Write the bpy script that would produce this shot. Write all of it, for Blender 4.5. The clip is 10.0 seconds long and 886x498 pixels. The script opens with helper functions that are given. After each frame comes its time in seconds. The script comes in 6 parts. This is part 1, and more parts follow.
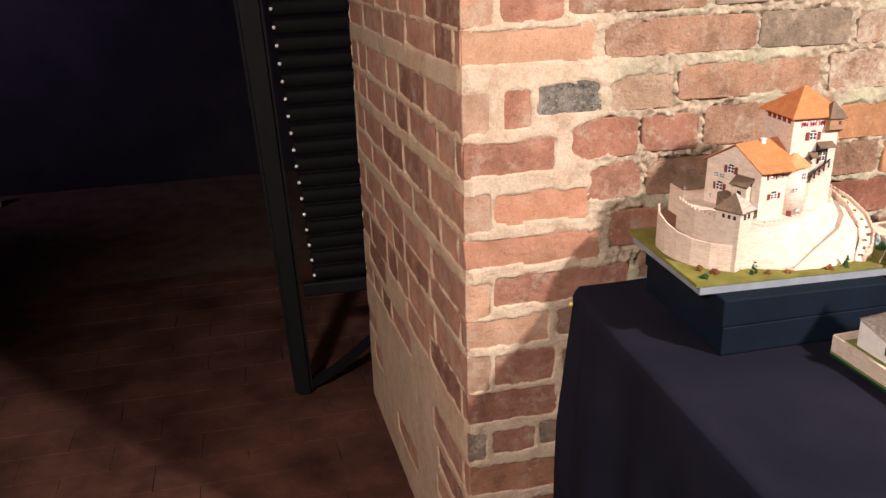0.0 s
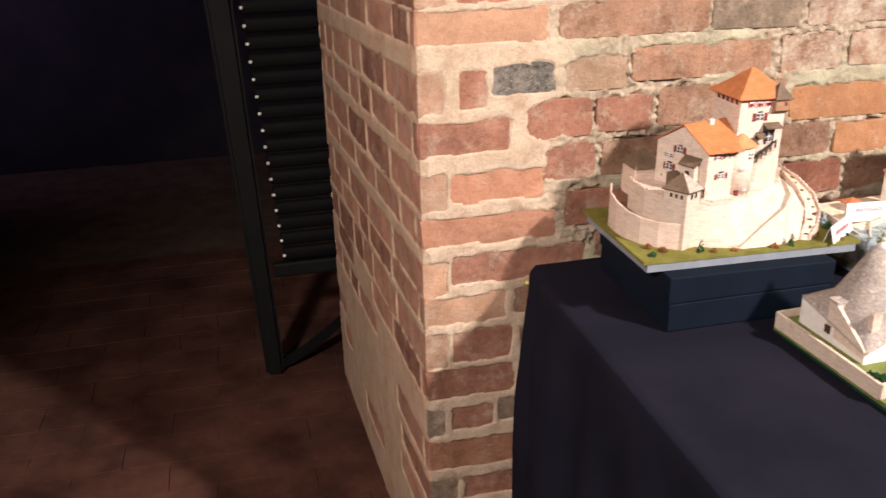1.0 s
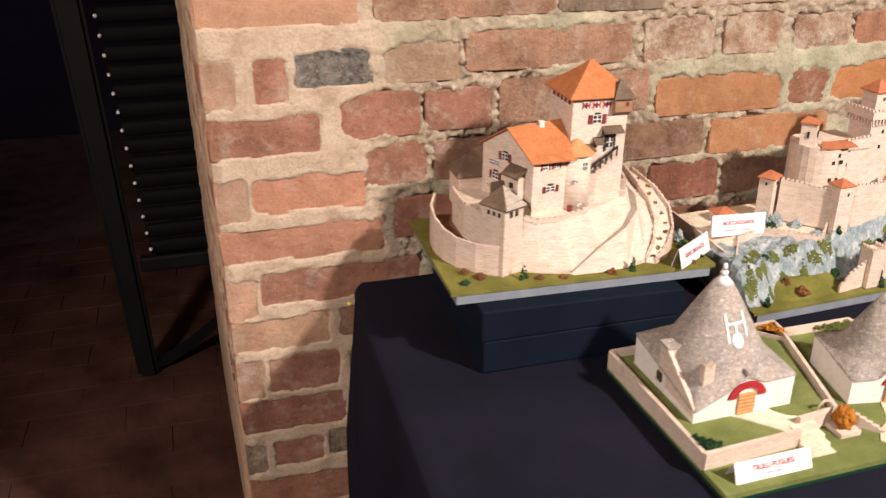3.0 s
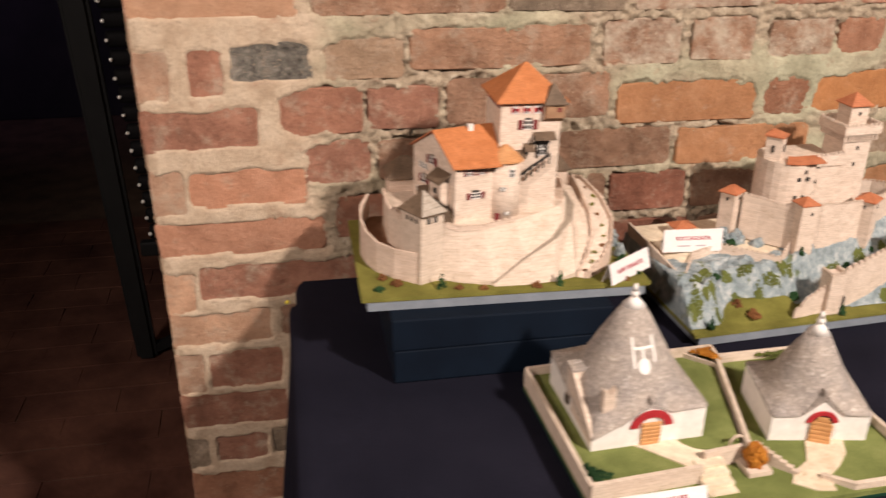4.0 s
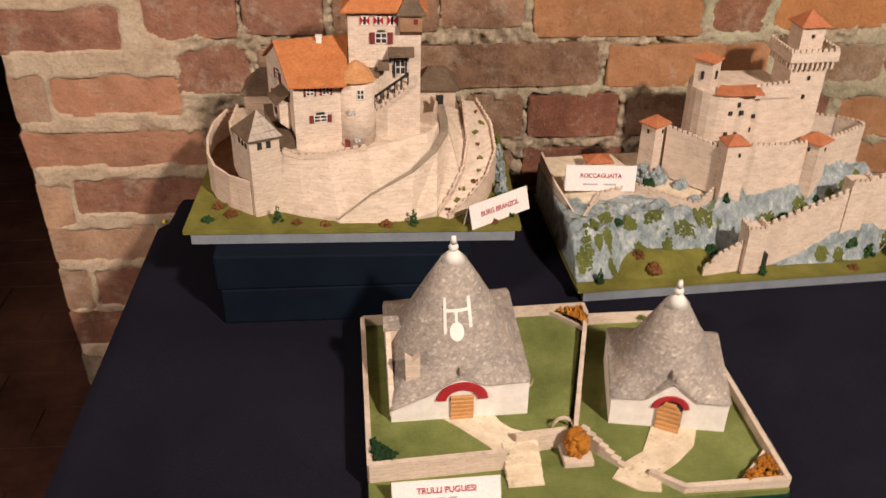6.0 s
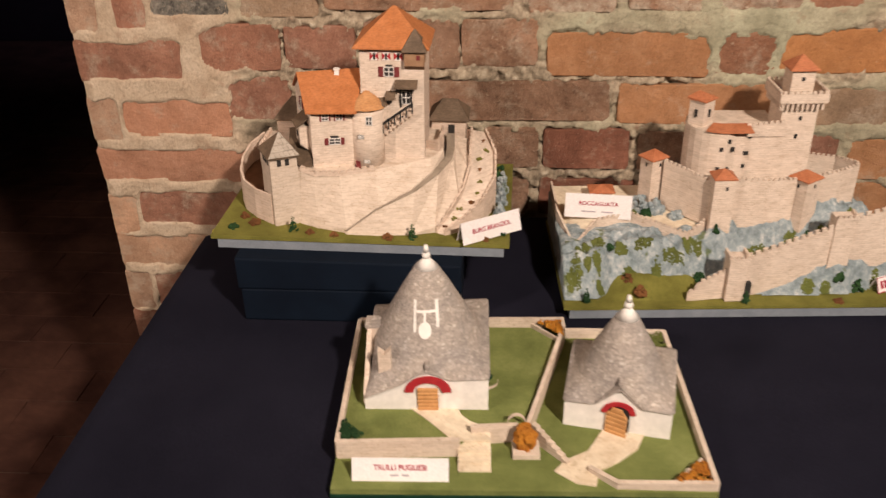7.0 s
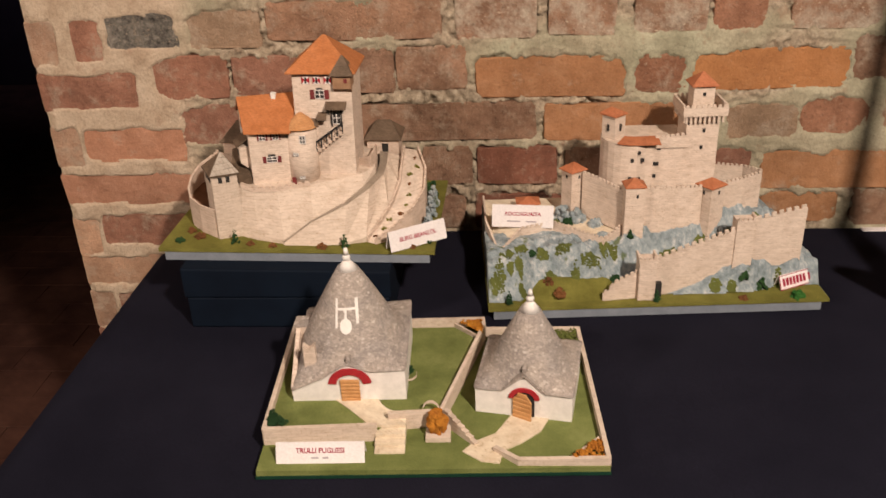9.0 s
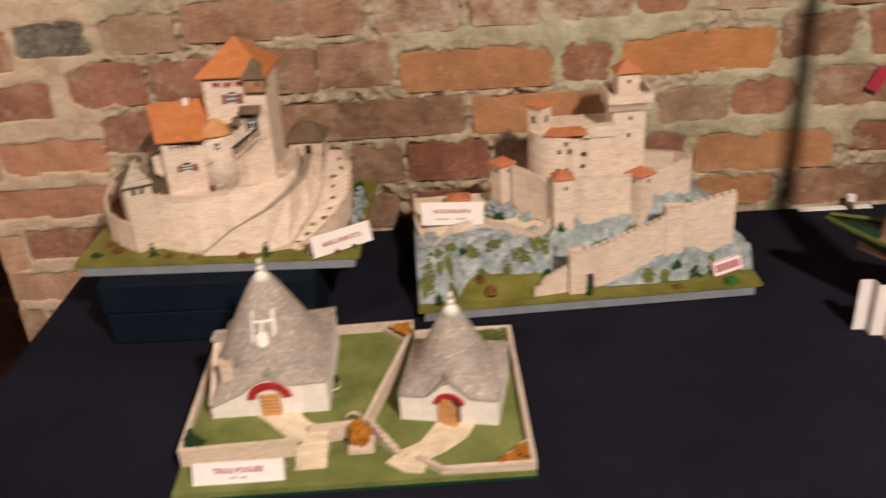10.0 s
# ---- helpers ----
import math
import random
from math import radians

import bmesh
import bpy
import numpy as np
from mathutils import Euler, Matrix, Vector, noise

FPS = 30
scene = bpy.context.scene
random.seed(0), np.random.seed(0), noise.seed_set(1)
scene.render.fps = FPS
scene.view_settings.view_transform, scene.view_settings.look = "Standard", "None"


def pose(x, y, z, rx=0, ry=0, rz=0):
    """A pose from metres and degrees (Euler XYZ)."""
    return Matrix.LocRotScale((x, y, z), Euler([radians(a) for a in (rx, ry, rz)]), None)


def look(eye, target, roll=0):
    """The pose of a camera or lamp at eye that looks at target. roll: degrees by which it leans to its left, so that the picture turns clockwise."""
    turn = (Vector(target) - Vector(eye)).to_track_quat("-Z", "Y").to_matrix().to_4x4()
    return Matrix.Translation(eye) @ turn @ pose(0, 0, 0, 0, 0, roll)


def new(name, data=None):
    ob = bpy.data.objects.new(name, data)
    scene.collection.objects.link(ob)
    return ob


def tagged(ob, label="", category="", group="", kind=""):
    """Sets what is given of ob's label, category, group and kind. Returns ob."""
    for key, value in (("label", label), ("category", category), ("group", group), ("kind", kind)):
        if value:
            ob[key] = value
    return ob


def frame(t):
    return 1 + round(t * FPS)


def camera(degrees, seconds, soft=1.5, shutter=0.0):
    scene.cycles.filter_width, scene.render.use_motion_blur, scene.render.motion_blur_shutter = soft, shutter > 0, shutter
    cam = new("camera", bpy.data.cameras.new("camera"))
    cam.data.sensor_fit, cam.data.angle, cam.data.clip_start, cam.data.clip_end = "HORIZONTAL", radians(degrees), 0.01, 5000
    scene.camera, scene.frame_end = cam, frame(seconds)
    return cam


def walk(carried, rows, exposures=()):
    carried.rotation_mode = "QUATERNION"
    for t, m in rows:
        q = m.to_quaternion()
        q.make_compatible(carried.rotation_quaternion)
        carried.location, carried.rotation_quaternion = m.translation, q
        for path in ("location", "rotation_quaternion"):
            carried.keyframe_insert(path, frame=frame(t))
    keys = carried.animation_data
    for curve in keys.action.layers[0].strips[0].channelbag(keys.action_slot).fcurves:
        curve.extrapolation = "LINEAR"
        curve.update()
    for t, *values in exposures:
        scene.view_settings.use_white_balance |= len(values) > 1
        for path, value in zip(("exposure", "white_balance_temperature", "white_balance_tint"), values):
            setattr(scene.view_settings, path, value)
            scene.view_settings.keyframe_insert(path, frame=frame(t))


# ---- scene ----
cam = camera(54.4, 10.0, soft=1.45, shutter=0.9)
PATH = [
    (0, (-0.361, -1.478, 1.484), (0.031, 0.346, 0.762), -1.8),
    (0.5, (-0.35, -1.486, 1.482), (0.055, 0.33, 0.7475), -1.7),
    (1, (-0.313, -1.513, 1.484), (0.107, 0.289, 0.724), -1.4),
    (1.5, (-0.283, -1.503, 1.483), (0.193, 0.287, 0.728), -2.1),
    (2, (-0.207, -1.449, 1.473), (0.289, 0.334, 0.714), -0.9),
    (2.5, (-0.091, -1.375, 1.471), (0.424, 0.383, 0.672), -0.2),
    (3.8, (0.179, -1.333, 1.468), (0.524, 0.446, 0.62), -0.0),
    (4, (0.223, -1.342, 1.469), (0.552, 0.439, 0.621), 0.4),
    (4.5, (0.313, -1.337, 1.468), (0.583, 0.438, 0.587), -1.3),
    (4.9, (0.384, -1.296, 1.466), (0.672, 0.456, 0.566), -0.75),
    (5, (0.409, -1.289, 1.456), (0.676, 0.456, 0.516), -0.5),
    (5.1, (0.44, -1.273, 1.457), (0.69, 0.456, 0.459), -0.15),
    (5.5, (0.497, -1.241, 1.45), (0.652, 0.467, 0.4225), 1.0),
    (5.7, (0.517, -1.226, 1.442), (0.674, 0.462, 0.381), 0.6),
    (6.8, (0.667, -1.319, 1.475), (0.564, 0.413, 0.481), -0.6),
    (7, (0.699, -1.347, 1.474), (0.565, 0.395, 0.5), -1.1),
    (7.5, (0.766, -1.407, 1.478), (0.576, 0.346, 0.534), -1.7),
    (8, (0.799, -1.427, 1.478), (0.642, 0.347, 0.57), -1.9),
    (8.5, (0.798, -1.435, 1.478), (0.647, 0.351, 0.59), -2.1),
    (9, (0.806, -1.442, 1.478), (0.674, 0.34, 0.579), -2.2),
    (9.5, (0.829, -1.439, 1.481), (0.674, 0.328, 0.557), -3.6),
    (9.9, (0.858, -1.412, 1.466), (0.772, 0.368, 0.554), -3.94),
    (10, (0.875, -1.404, 1.476), (0.801, 0.368, 0.552), -4.1),
]
exposures = [(0.0, 1.13, 5760, 10.0), (1.0, 1.11, 5760, 10.0), (2.5, 0.86, 5830, 10.2), (4.0, 0.49, 6060, 9.8), (5.5, 0.18, 6330, 9.8), (7.0, 0.16, 6380, 10.0), (9.0, 0.03, 6420, 10.2), (10.0, 0.04, 6450, 10.4)]
walk(cam, [(t, look(eye, target, roll)) for t, eye, target, roll in PATH], exposures)

# ---- light ----
world = bpy.data.worlds.new("World")
scene.world = world
world.use_nodes = True
world.node_tree.nodes["Background"].inputs[0].default_value = (0.10, 0.11, 0.16, 1)
world.node_tree.nodes["Background"].inputs[1].default_value = 0.02


def spot(name, eye, target, watts, cone, soft_edge, radius, colour):
    lamp = bpy.data.lights.new(name, "SPOT")
    lamp.energy, lamp.spot_size, lamp.spot_blend = watts, radians(cone), soft_edge
    lamp.shadow_soft_size, lamp.color = radius, colour
    ob = new(name, lamp)
    ob.matrix_world = look(eye, target)
    return ob


spot("ceiling_spot", (1.62, -2.03, 2.5), (0.76, -0.2, 0.85), 318, 74, 0.7, 0.070, (1.0, 0.83, 0.69))
# Soft fill added from the left to open the shadows; no such lamp shows.
spot("second_spot", (-1.5, -2.2, 2.5), (-0.08, 0.0, 0.90), 212, 62, 1.0, 0.16, (1.0, 0.80, 0.66))
# Faint fill added to lift the blacks of the far room; source unseen.
spot("far_room_lamp", (-2.6, 2.4, 2.2), (-1.9, 4.2, 1.7), 38, 110, 1.0, 0.2, (0.78, 0.52, 0.80))
spot("aisle_spot", (-1.9, -1.2, 2.5), (-0.08, 0.36, 0.65), 22, 62, 1.0, 0.08, (1.0, 0.67, 0.48))

# ---- materials ----


class Mat:
    """A small builder for node materials; all patterns are laid out in metres in the world."""

    def __init__(self, name, rough=0.8, spec=0.3, metal=0.0):
        self.m = bpy.data.materials.new(name)
        self.m.use_nodes = True
        self.t = self.m.node_tree
        self.b = self.t.nodes["Principled BSDF"]
        self.b.inputs["Roughness"].default_value = rough
        self.b.inputs["Specular IOR Level"].default_value = spec
        self.b.inputs["Metallic"].default_value = metal
        self.pos = self.add("ShaderNodeNewGeometry").outputs["Position"]
        self.normal = None

    def add(self, kind):
        return self.t.nodes.new(kind)

    def link(self, a, b):
        self.t.links.new(a, b)

    def noise(self, scale, detail=4.0, rough=0.55, stretch=None, kind="ShaderNodeTexNoise"):
        n = self.add(kind)
        n.inputs["Scale"].default_value = scale
        if kind == "ShaderNodeTexNoise":
            n.inputs["Detail"].default_value = detail
            n.inputs["Roughness"].default_value = rough
        src = self.pos
        if stretch:
            mp = self.add("ShaderNodeMapping")
            mp.inputs["Scale"].default_value = stretch
            self.link(self.pos, mp.inputs["Vector"])
            src = mp.outputs["Vector"]
        self.link(src, n.inputs["Vector"])
        return n.outputs["Fac"] if kind == "ShaderNodeTexNoise" else n.outputs["Distance"]

    def ramp(self, fac, stops):
        r = self.add("ShaderNodeValToRGB")
        while len(r.color_ramp.elements) < len(stops):
            r.color_ramp.elements.new(0.5)
        for e, (p, c) in zip(r.color_ramp.elements, stops):
            e.position, e.color = p, (*c, 1) if len(c) == 3 else c
        self.link(fac, r.inputs["Fac"])
        return r.outputs["Color"]

    def mix(self, fac, a, b, blend="MIX"):
        n = self.add("ShaderNodeMix")
        n.data_type, n.blend_type = "RGBA", blend
        for value, slot in ((fac, 0), (a, 6), (b, 7)):
            if isinstance(value, (int, float)):
                n.inputs[slot].default_value = value
            elif isinstance(value, tuple):
                n.inputs[slot].default_value = (*value, 1)
            else:
                self.link(value, n.inputs[slot])
        return n.outputs[2]

    def random(self):
        return self.add("ShaderNodeObjectInfo").outputs["Random"]

    def colour(self, c):
        if isinstance(c, tuple):
            self.b.inputs["Base Color"].default_value = (*c, 1)
        else:
            self.link(c, self.b.inputs["Base Color"])
        return self

    def bump(self, height, strength=0.4, distance=0.002):
        n = self.add("ShaderNodeBump")
        n.inputs["Strength"].default_value, n.inputs["Distance"].default_value = strength, distance
        self.link(height, n.inputs["Height"])
        if self.normal:
            self.link(self.normal, n.inputs["Normal"])
        self.normal = n.outputs["Normal"]
        self.link(self.normal, self.b.inputs["Normal"])
        return self


def grey(v):
    return (v, v, v)


def brick_mat(name, dark, mid, light, smear=0.58, smear_col=(0.40, 0.315, 0.235), rough=0.5, mottle=0.25, grain=26):
    """Fired clay: broad tone patches, grain, pits, and thin mortar that clings to the face here and there."""
    m = Mat(name, rough=0.9, spec=0.2)
    body = m.ramp(m.noise(grain, 8, 0.70), [(0.28, dark), (0.5, mid), (0.74, light)])
    broad = m.ramp(m.noise(11, 3, 0.5), [(0.3, grey(1 - mottle)), (0.7, grey(1 + mottle * 0.7))])
    body = m.mix(1.0, body, broad, "MULTIPLY")
    fine = m.ramp(m.noise(330, 4, 0.65), [(0.3, grey(0.82)), (0.55, grey(1.0)), (0.8, grey(1.16))])
    body = m.mix(0.85, body, fine, "MULTIPLY")
    pit = m.ramp(m.noise(120, 6, 0.75), [(0.34, grey(0.35)), (0.45, grey(1.0))])
    body = m.mix(0.15 + 0.45 * rough, body, pit, "MULTIPLY")
    fleck = m.ramp(m.noise(170, 6, 0.8), [(0.67 - 0.09 * rough, grey(0)), (0.73 - 0.09 * rough, grey(0.8))])
    body = m.mix(fleck, body, tuple(1.15 * c for c in smear_col))
    tone = m.ramp(m.random(), [(0.0, (0.86, 0.84, 0.82)), (0.5, grey(0.98)), (1.0, (1.14, 1.10, 1.05))])
    body = m.mix(1.0, body, tone, "MULTIPLY")
    crust = m.ramp(m.noise(19, 8, 0.74), [(smear - 0.04, grey(0)), (smear + 0.13, grey(0.85))])
    lime = m.ramp(m.noise(240, 4, 0.65), [(0.3, tuple(0.8 * c for c in smear_col)), (0.7, tuple(1.2 * c for c in smear_col))])
    m.colour(m.mix(crust, body, lime))
    m.bump(m.noise(34, 8, 0.72), 0.5 + 0.5 * rough, 0.010).bump(m.noise(260, 5, 0.7), 0.25 + 0.6 * rough, 0.003)
    return m.m


BRICKS = {
    "r": brick_mat("brick_red", (0.198, 0.094, 0.062), (0.289, 0.139, 0.093), (0.385, 0.200, 0.138), 0.56),
    "o": brick_mat("brick_orange", (0.37, 0.160, 0.062), (0.43, 0.193, 0.077), (0.48, 0.232, 0.104), 0.68, rough=0.3, mottle=0.15),
    "b": brick_mat("brick_brown", (0.198, 0.109, 0.069), (0.293, 0.170, 0.110), (0.396, 0.243, 0.166), 0.55, rough=0.8, mottle=0.3),
    "d": brick_mat("brick_dark_red", (0.148, 0.062, 0.040), (0.215, 0.090, 0.058), (0.290, 0.130, 0.087), 0.57, rough=0.6),
    "e": brick_mat("brick_ember_red", (0.228, 0.108, 0.064), (0.329, 0.160, 0.096), (0.426, 0.218, 0.138), 0.58, rough=0.7),
    "g": brick_mat("brick_grey", (0.152, 0.115, 0.083), (0.228, 0.173, 0.124), (0.324, 0.248, 0.178), 0.55, rough=0.8),
    "k": brick_mat("brick_burnt", (0.070, 0.064, 0.055), (0.175, 0.160, 0.138), (0.37, 0.335, 0.285), 0.60, rough=1.0, mottle=0.4, grain=120),
    "p": brick_mat("brick_pale", (0.304, 0.180, 0.117), (0.385, 0.238, 0.159), (0.456, 0.301, 0.206), 0.52, rough=0.4),
    "t": brick_mat("brick_tan", (0.263, 0.175, 0.114), (0.340, 0.229, 0.150), (0.415, 0.292, 0.197), 0.54, rough=0.5),
    "c": brick_mat("brick_salmon", (0.330, 0.160, 0.098), (0.400, 0.203, 0.128), (0.485, 0.268, 0.180), 0.62, rough=0.3, mottle=0.18),
    "n": brick_mat("brick_tawny", (0.325, 0.156, 0.073), (0.390, 0.194, 0.096), (0.460, 0.250, 0.136), 0.60, rough=0.3, mottle=0.2),
    "w": brick_mat("brick_limed", (0.195, 0.112, 0.073), (0.29, 0.170, 0.112), (0.39, 0.245, 0.170), 0.455, (0.50, 0.42, 0.325), rough=1.0, mottle=0.3),
    "a": brick_mat("brick_peach", (0.41, 0.225, 0.138), (0.48, 0.285, 0.180), (0.55, 0.345, 0.230), 0.68, rough=0.2, mottle=0.15),
    "s": brick_mat("brick_side", (0.34, 0.165, 0.108), (0.43, 0.218, 0.145), (0.50, 0.285, 0.20), 0.54, rough=0.3),
}


def mortar_mat(name, fresh_to, dark, mid, light):
    """Lime mortar: grey-green and gritty where old, pinkish and smooth where the pier was pointed anew."""
    m = Mat(name, rough=0.95, spec=0.15)
    old = m.ramp(m.noise(13, 7, 0.68), [(0.3, dark), (0.5, mid), (0.70, light)])
    tint = m.ramp(m.noise(5, 3, 0.5), [(0.4, (1.03, 0.98, 0.91)), (0.65, (0.965, 1.0, 0.93))])
    old = m.mix(1.0, old, tint, "MULTIPLY")
    new_ = m.ramp(m.noise(24, 6, 0.62), [(0.3, (0.40, 0.295, 0.205)), (0.5, (0.485, 0.375, 0.27)), (0.7, (0.55, 0.44, 0.33))])
    sep = m.add("ShaderNodeSeparateXYZ")
    m.link(m.pos, sep.inputs[0])
    ad = m.add("ShaderNodeMath")
    ad.operation = "MULTIPLY_ADD"
    m.link(m.noise(9, 4, 0.6), ad.inputs[0])
    ad.inputs[1].default_value = 0.25
    m.link(sep.outputs[0], ad.inputs[2])
    c = m.mix(m.ramp(ad.outputs[0], [(fresh_to, grey(0)), (fresh_to + 0.10, grey(1))]), new_, old)
    worn = m.add("ShaderNodeAttribute")
    worn.attribute_name = "grit"
    rubble = m.ramp(m.noise(58, 9, 0.76), [(0.30, (0.10, 0.070, 0.048)), (0.43, (0.275, 0.21, 0.148)), (0.57, (0.41, 0.33, 0.24)), (0.70, (0.62, 0.54, 0.43))])
    c = m.mix(m.ramp(worn.outputs["Fac"], [(0.15, grey(0)), (0.75, grey(0.9))]), c, rubble)
    f = m.ramp(m.noise(230, 6, 0.72), [(0.28, grey(0.66)), (0.5, grey(0.98)), (0.8, grey(1.2))])
    c = m.mix(0.9, c, f, "MULTIPLY")
    crack = m.ramp(m.noise(80, 8, 0.8), [(0.32, grey(0.35)), (0.39, grey(1.0))])
    c = m.mix(0.75, c, crack, "MULTIPLY")
    speck = m.ramp(m.noise(150, 5, 0.8), [(0.67, grey(0)), (0.72, grey(0.8))])
    c = m.mix(speck, c, (0.58, 0.50, 0.39))
    dust = m.ramp(m.noise(32, 6, 0.7), [(0.58, grey(0)), (0.72, grey(0.6))])
    m.colour(m.mix(dust, c, (0.30, 0.165, 0.105)))
    m.bump(m.noise(45, 7, 0.7), 0.6, 0.008).bump(m.noise(220, 6, 0.75), 0.6, 0.0035)
    return m.m


def plain(name, a, b, scale=30.0, rough=0.8, spec=0.3, fine=400.0, depth=0.0008, strength=0.3, metal=0.0):
    m = Mat(name, rough, spec, metal)
    c = m.ramp(m.noise(scale, 5, 0.6), [(0.32, a), (0.68, b)])
    f = m.ramp(m.noise(fine, 3, 0.6), [(0.3, grey(0.86)), (0.7, grey(1.08))])
    m.colour(m.mix(0.8, c, f, "MULTIPLY"))
    m.bump(m.noise(fine, 3, 0.6), strength, depth)
    return m.m


def print_mat(name, base, dark, row=0.0042, width=0.012, contrast=0.55, streak=0.5):
    """Paper printed with small masonry; the rows follow the height."""
    m = Mat(name, 0.75, 0.25)
    sep = m.add("ShaderNodeSeparateXYZ")
    m.link(m.pos, sep.inputs[0])
    add = m.add("ShaderNodeMath")
    m.link(sep.outputs[0], add.inputs[0])
    m.link(sep.outputs[1], add.inputs[1])
    com = m.add("ShaderNodeCombineXYZ")
    m.link(add.outputs[0], com.inputs[0])
    m.link(sep.outputs[2], com.inputs[1])
    bt = m.add("ShaderNodeTexBrick")
    bt.inputs["Scale"].default_value = 1.0
    bt.inputs["Brick Width"].default_value, bt.inputs["Row Height"].default_value = width, row
    bt.inputs["Mortar Size"].default_value, bt.inputs["Mortar Smooth"].default_value = row * 0.13, 0.6
    bt.inputs["Color1"].default_value, bt.inputs["Color2"].default_value = (1, 1, 1, 1), (0.78, 0.76, 0.73, 1)
    bt.inputs["Mortar"].default_value = (contrast, contrast * 0.93, contrast * 0.86, 1)
    m.link(com.outputs[0], bt.inputs["Vector"])
    c = m.ramp(m.noise(70, 5, 0.65), [(0.3, dark), (0.62, base)])
    lines = m.ramp(m.noise(90, 4, 0.6, (1, 1, 7)), [(0.35, grey(streak)), (0.55, grey(1.0))])
    c = m.mix(0.38, c, lines, "MULTIPLY")
    worn = m.ramp(m.noise(55, 4, 0.65, (1, 1, 2.5)), [(0.36, grey(0.12)), (0.62, grey(0.85))])
    c = m.mix(worn, c, m.mix(1.0, c, bt.outputs["Color"], "MULTIPLY"))
    fleck = m.ramp(m.noise(210, 3, 0.6, (1, 1, 3.2)), [(0.30, (0.70, 0.64, 0.58)), (0.42, grey(1.0))])
    m.colour(m.mix(0.8, c, fleck, "MULTIPLY"))
    m.bump(m.noise(500, 3), 0.2, 0.0005)
    return m.m


def tile_mat(name, a, b, pitch=0.0032):
    m = Mat(name, 0.7, 0.3)
    c = m.ramp(m.noise(60, 5, 0.6), [(0.3, a), (0.7, b)])
    rows = m.ramp(m.noise(260, 2, 0.5, (1, 1, 3)), [(0.35, grey(0.74)), (0.6, grey(1.08))])
    m.colour(m.mix(0.7, c, rows, "MULTIPLY"))
    m.bump(m.noise(300, 3), 0.4, 0.001)
    return m.m


def flock_mat(name, a, b, c3, scale=120.0):
    m = Mat(name, 0.95, 0.1)
    c = m.ramp(m.noise(22, 4, 0.6), [(0.3, a), (0.55, b), (0.75, c3)])
    f = m.ramp(m.noise(700, 3, 0.7), [(0.3, grey(0.72)), (0.65, grey(1.12))])
    m.colour(m.mix(0.9, c, f, "MULTIPLY"))
    m.bump(m.noise(700, 3, 0.7), 0.8, 0.0015)
    return m.m


def rock_mat():
    m = Mat("painted_rock", 0.85, 0.2)
    c = m.ramp(m.noise(85, 8, 0.74, (1, 1, 0.6)), [(0.28, (0.120, 0.150, 0.155)), (0.43, (0.245, 0.295, 0.310)), (0.55, (0.370, 0.415, 0.430)), (0.66, (0.64, 0.63, 0.60))])
    g = m.ramp(m.noise(36, 3, 0.5, (1, 1, 0.6)), [(0.63, grey(0)), (0.68, grey(0.8))])
    green = m.ramp(m.noise(260, 3, 0.6), [(0.3, (0.055, 0.085, 0.02)), (0.7, (0.17, 0.20, 0.055))])
    m.colour(m.mix(g, c, green))
    m.bump(m.noise(120, 6, 0.75), 1.0, 0.006)
    return m.m


def cloth_mat():
    """Dark navy cloth: a coarse weave, faint broad creases and pale lint."""
    m = Mat("black_navy_cloth", 0.9, 0.06)
    c = m.ramp(m.noise(5, 4, 0.6), [(0.3, (0.0078, 0.0077, 0.0139)), (0.7, (0.0130, 0.0126, 0.0214))])
    weave = m.ramp(m.noise(520, 4, 0.7), [(0.3, grey(0.6)), (0.55, grey(1.0)), (0.8, grey(1.6))])
    c = m.mix(0.9, c, weave, "MULTIPLY")
    lint = m.ramp(m.noise(210, 3, 0.75), [(0.73, grey(0)), (0.77, grey(0.5))])
    m.colour(m.mix(lint, c, (0.029, 0.028, 0.038)))
    m.bump(m.noise(16, 4, 0.5), 0.35, 0.004).bump(m.noise(700, 3, 0.6), 0.5, 0.0012)
    return m.m


MORTAR = mortar_mat("mortar", 0.38, (0.240, 0.213, 0.152), (0.362, 0.330, 0.246), (0.485, 0.445, 0.342))
MORTARSIDE = mortar_mat("smeared_mortar", 0.0, (0.43, 0.295, 0.205), (0.53, 0.375, 0.27), (0.60, 0.45, 0.34))
STONE = print_mat("printed_stone_paper", (0.655, 0.520, 0.424), (0.59, 0.458, 0.366), contrast=0.74, streak=0.74)
STONE_FINE = print_mat("printed_pale_stone_paper", (0.690, 0.568, 0.472), (0.615, 0.493, 0.400), 0.0034, 0.009, 0.72, 0.70)
STONE_WALL = print_mat("printed_wall_paper", (0.645, 0.532, 0.436), (0.580, 0.470, 0.378), 0.0045, 0.013, 0.74, 0.74)
WHITE = plain("white_card", (0.700, 0.655, 0.610), (0.745, 0.700, 0.655), 40, 0.7, 0.3, 90, 0.0004, 0.15)
CARD = plain("label_card", (0.707, 0.653, 0.637), (0.763, 0.707, 0.69), 20, 0.6)
ORANGE = tile_mat("orange_roof_paper", (0.37, 0.125, 0.0378), (0.475, 0.175, 0.0648))
TERRA = tile_mat("terracotta_roof_paper", (0.342, 0.11, 0.0468), (0.456, 0.168, 0.078))
BROWNROOF = tile_mat("brown_roof_paper", (0.090, 0.060, 0.038), (0.165, 0.112, 0.074))
OCHRE = tile_mat("ochre_roof_paper", (0.44, 0.20, 0.075), (0.52, 0.27, 0.12))
BAYWOOD = plain("bay_timber", (0.24, 0.13, 0.07), (0.34, 0.20, 0.115), 60, 0.7)
SLATE = None
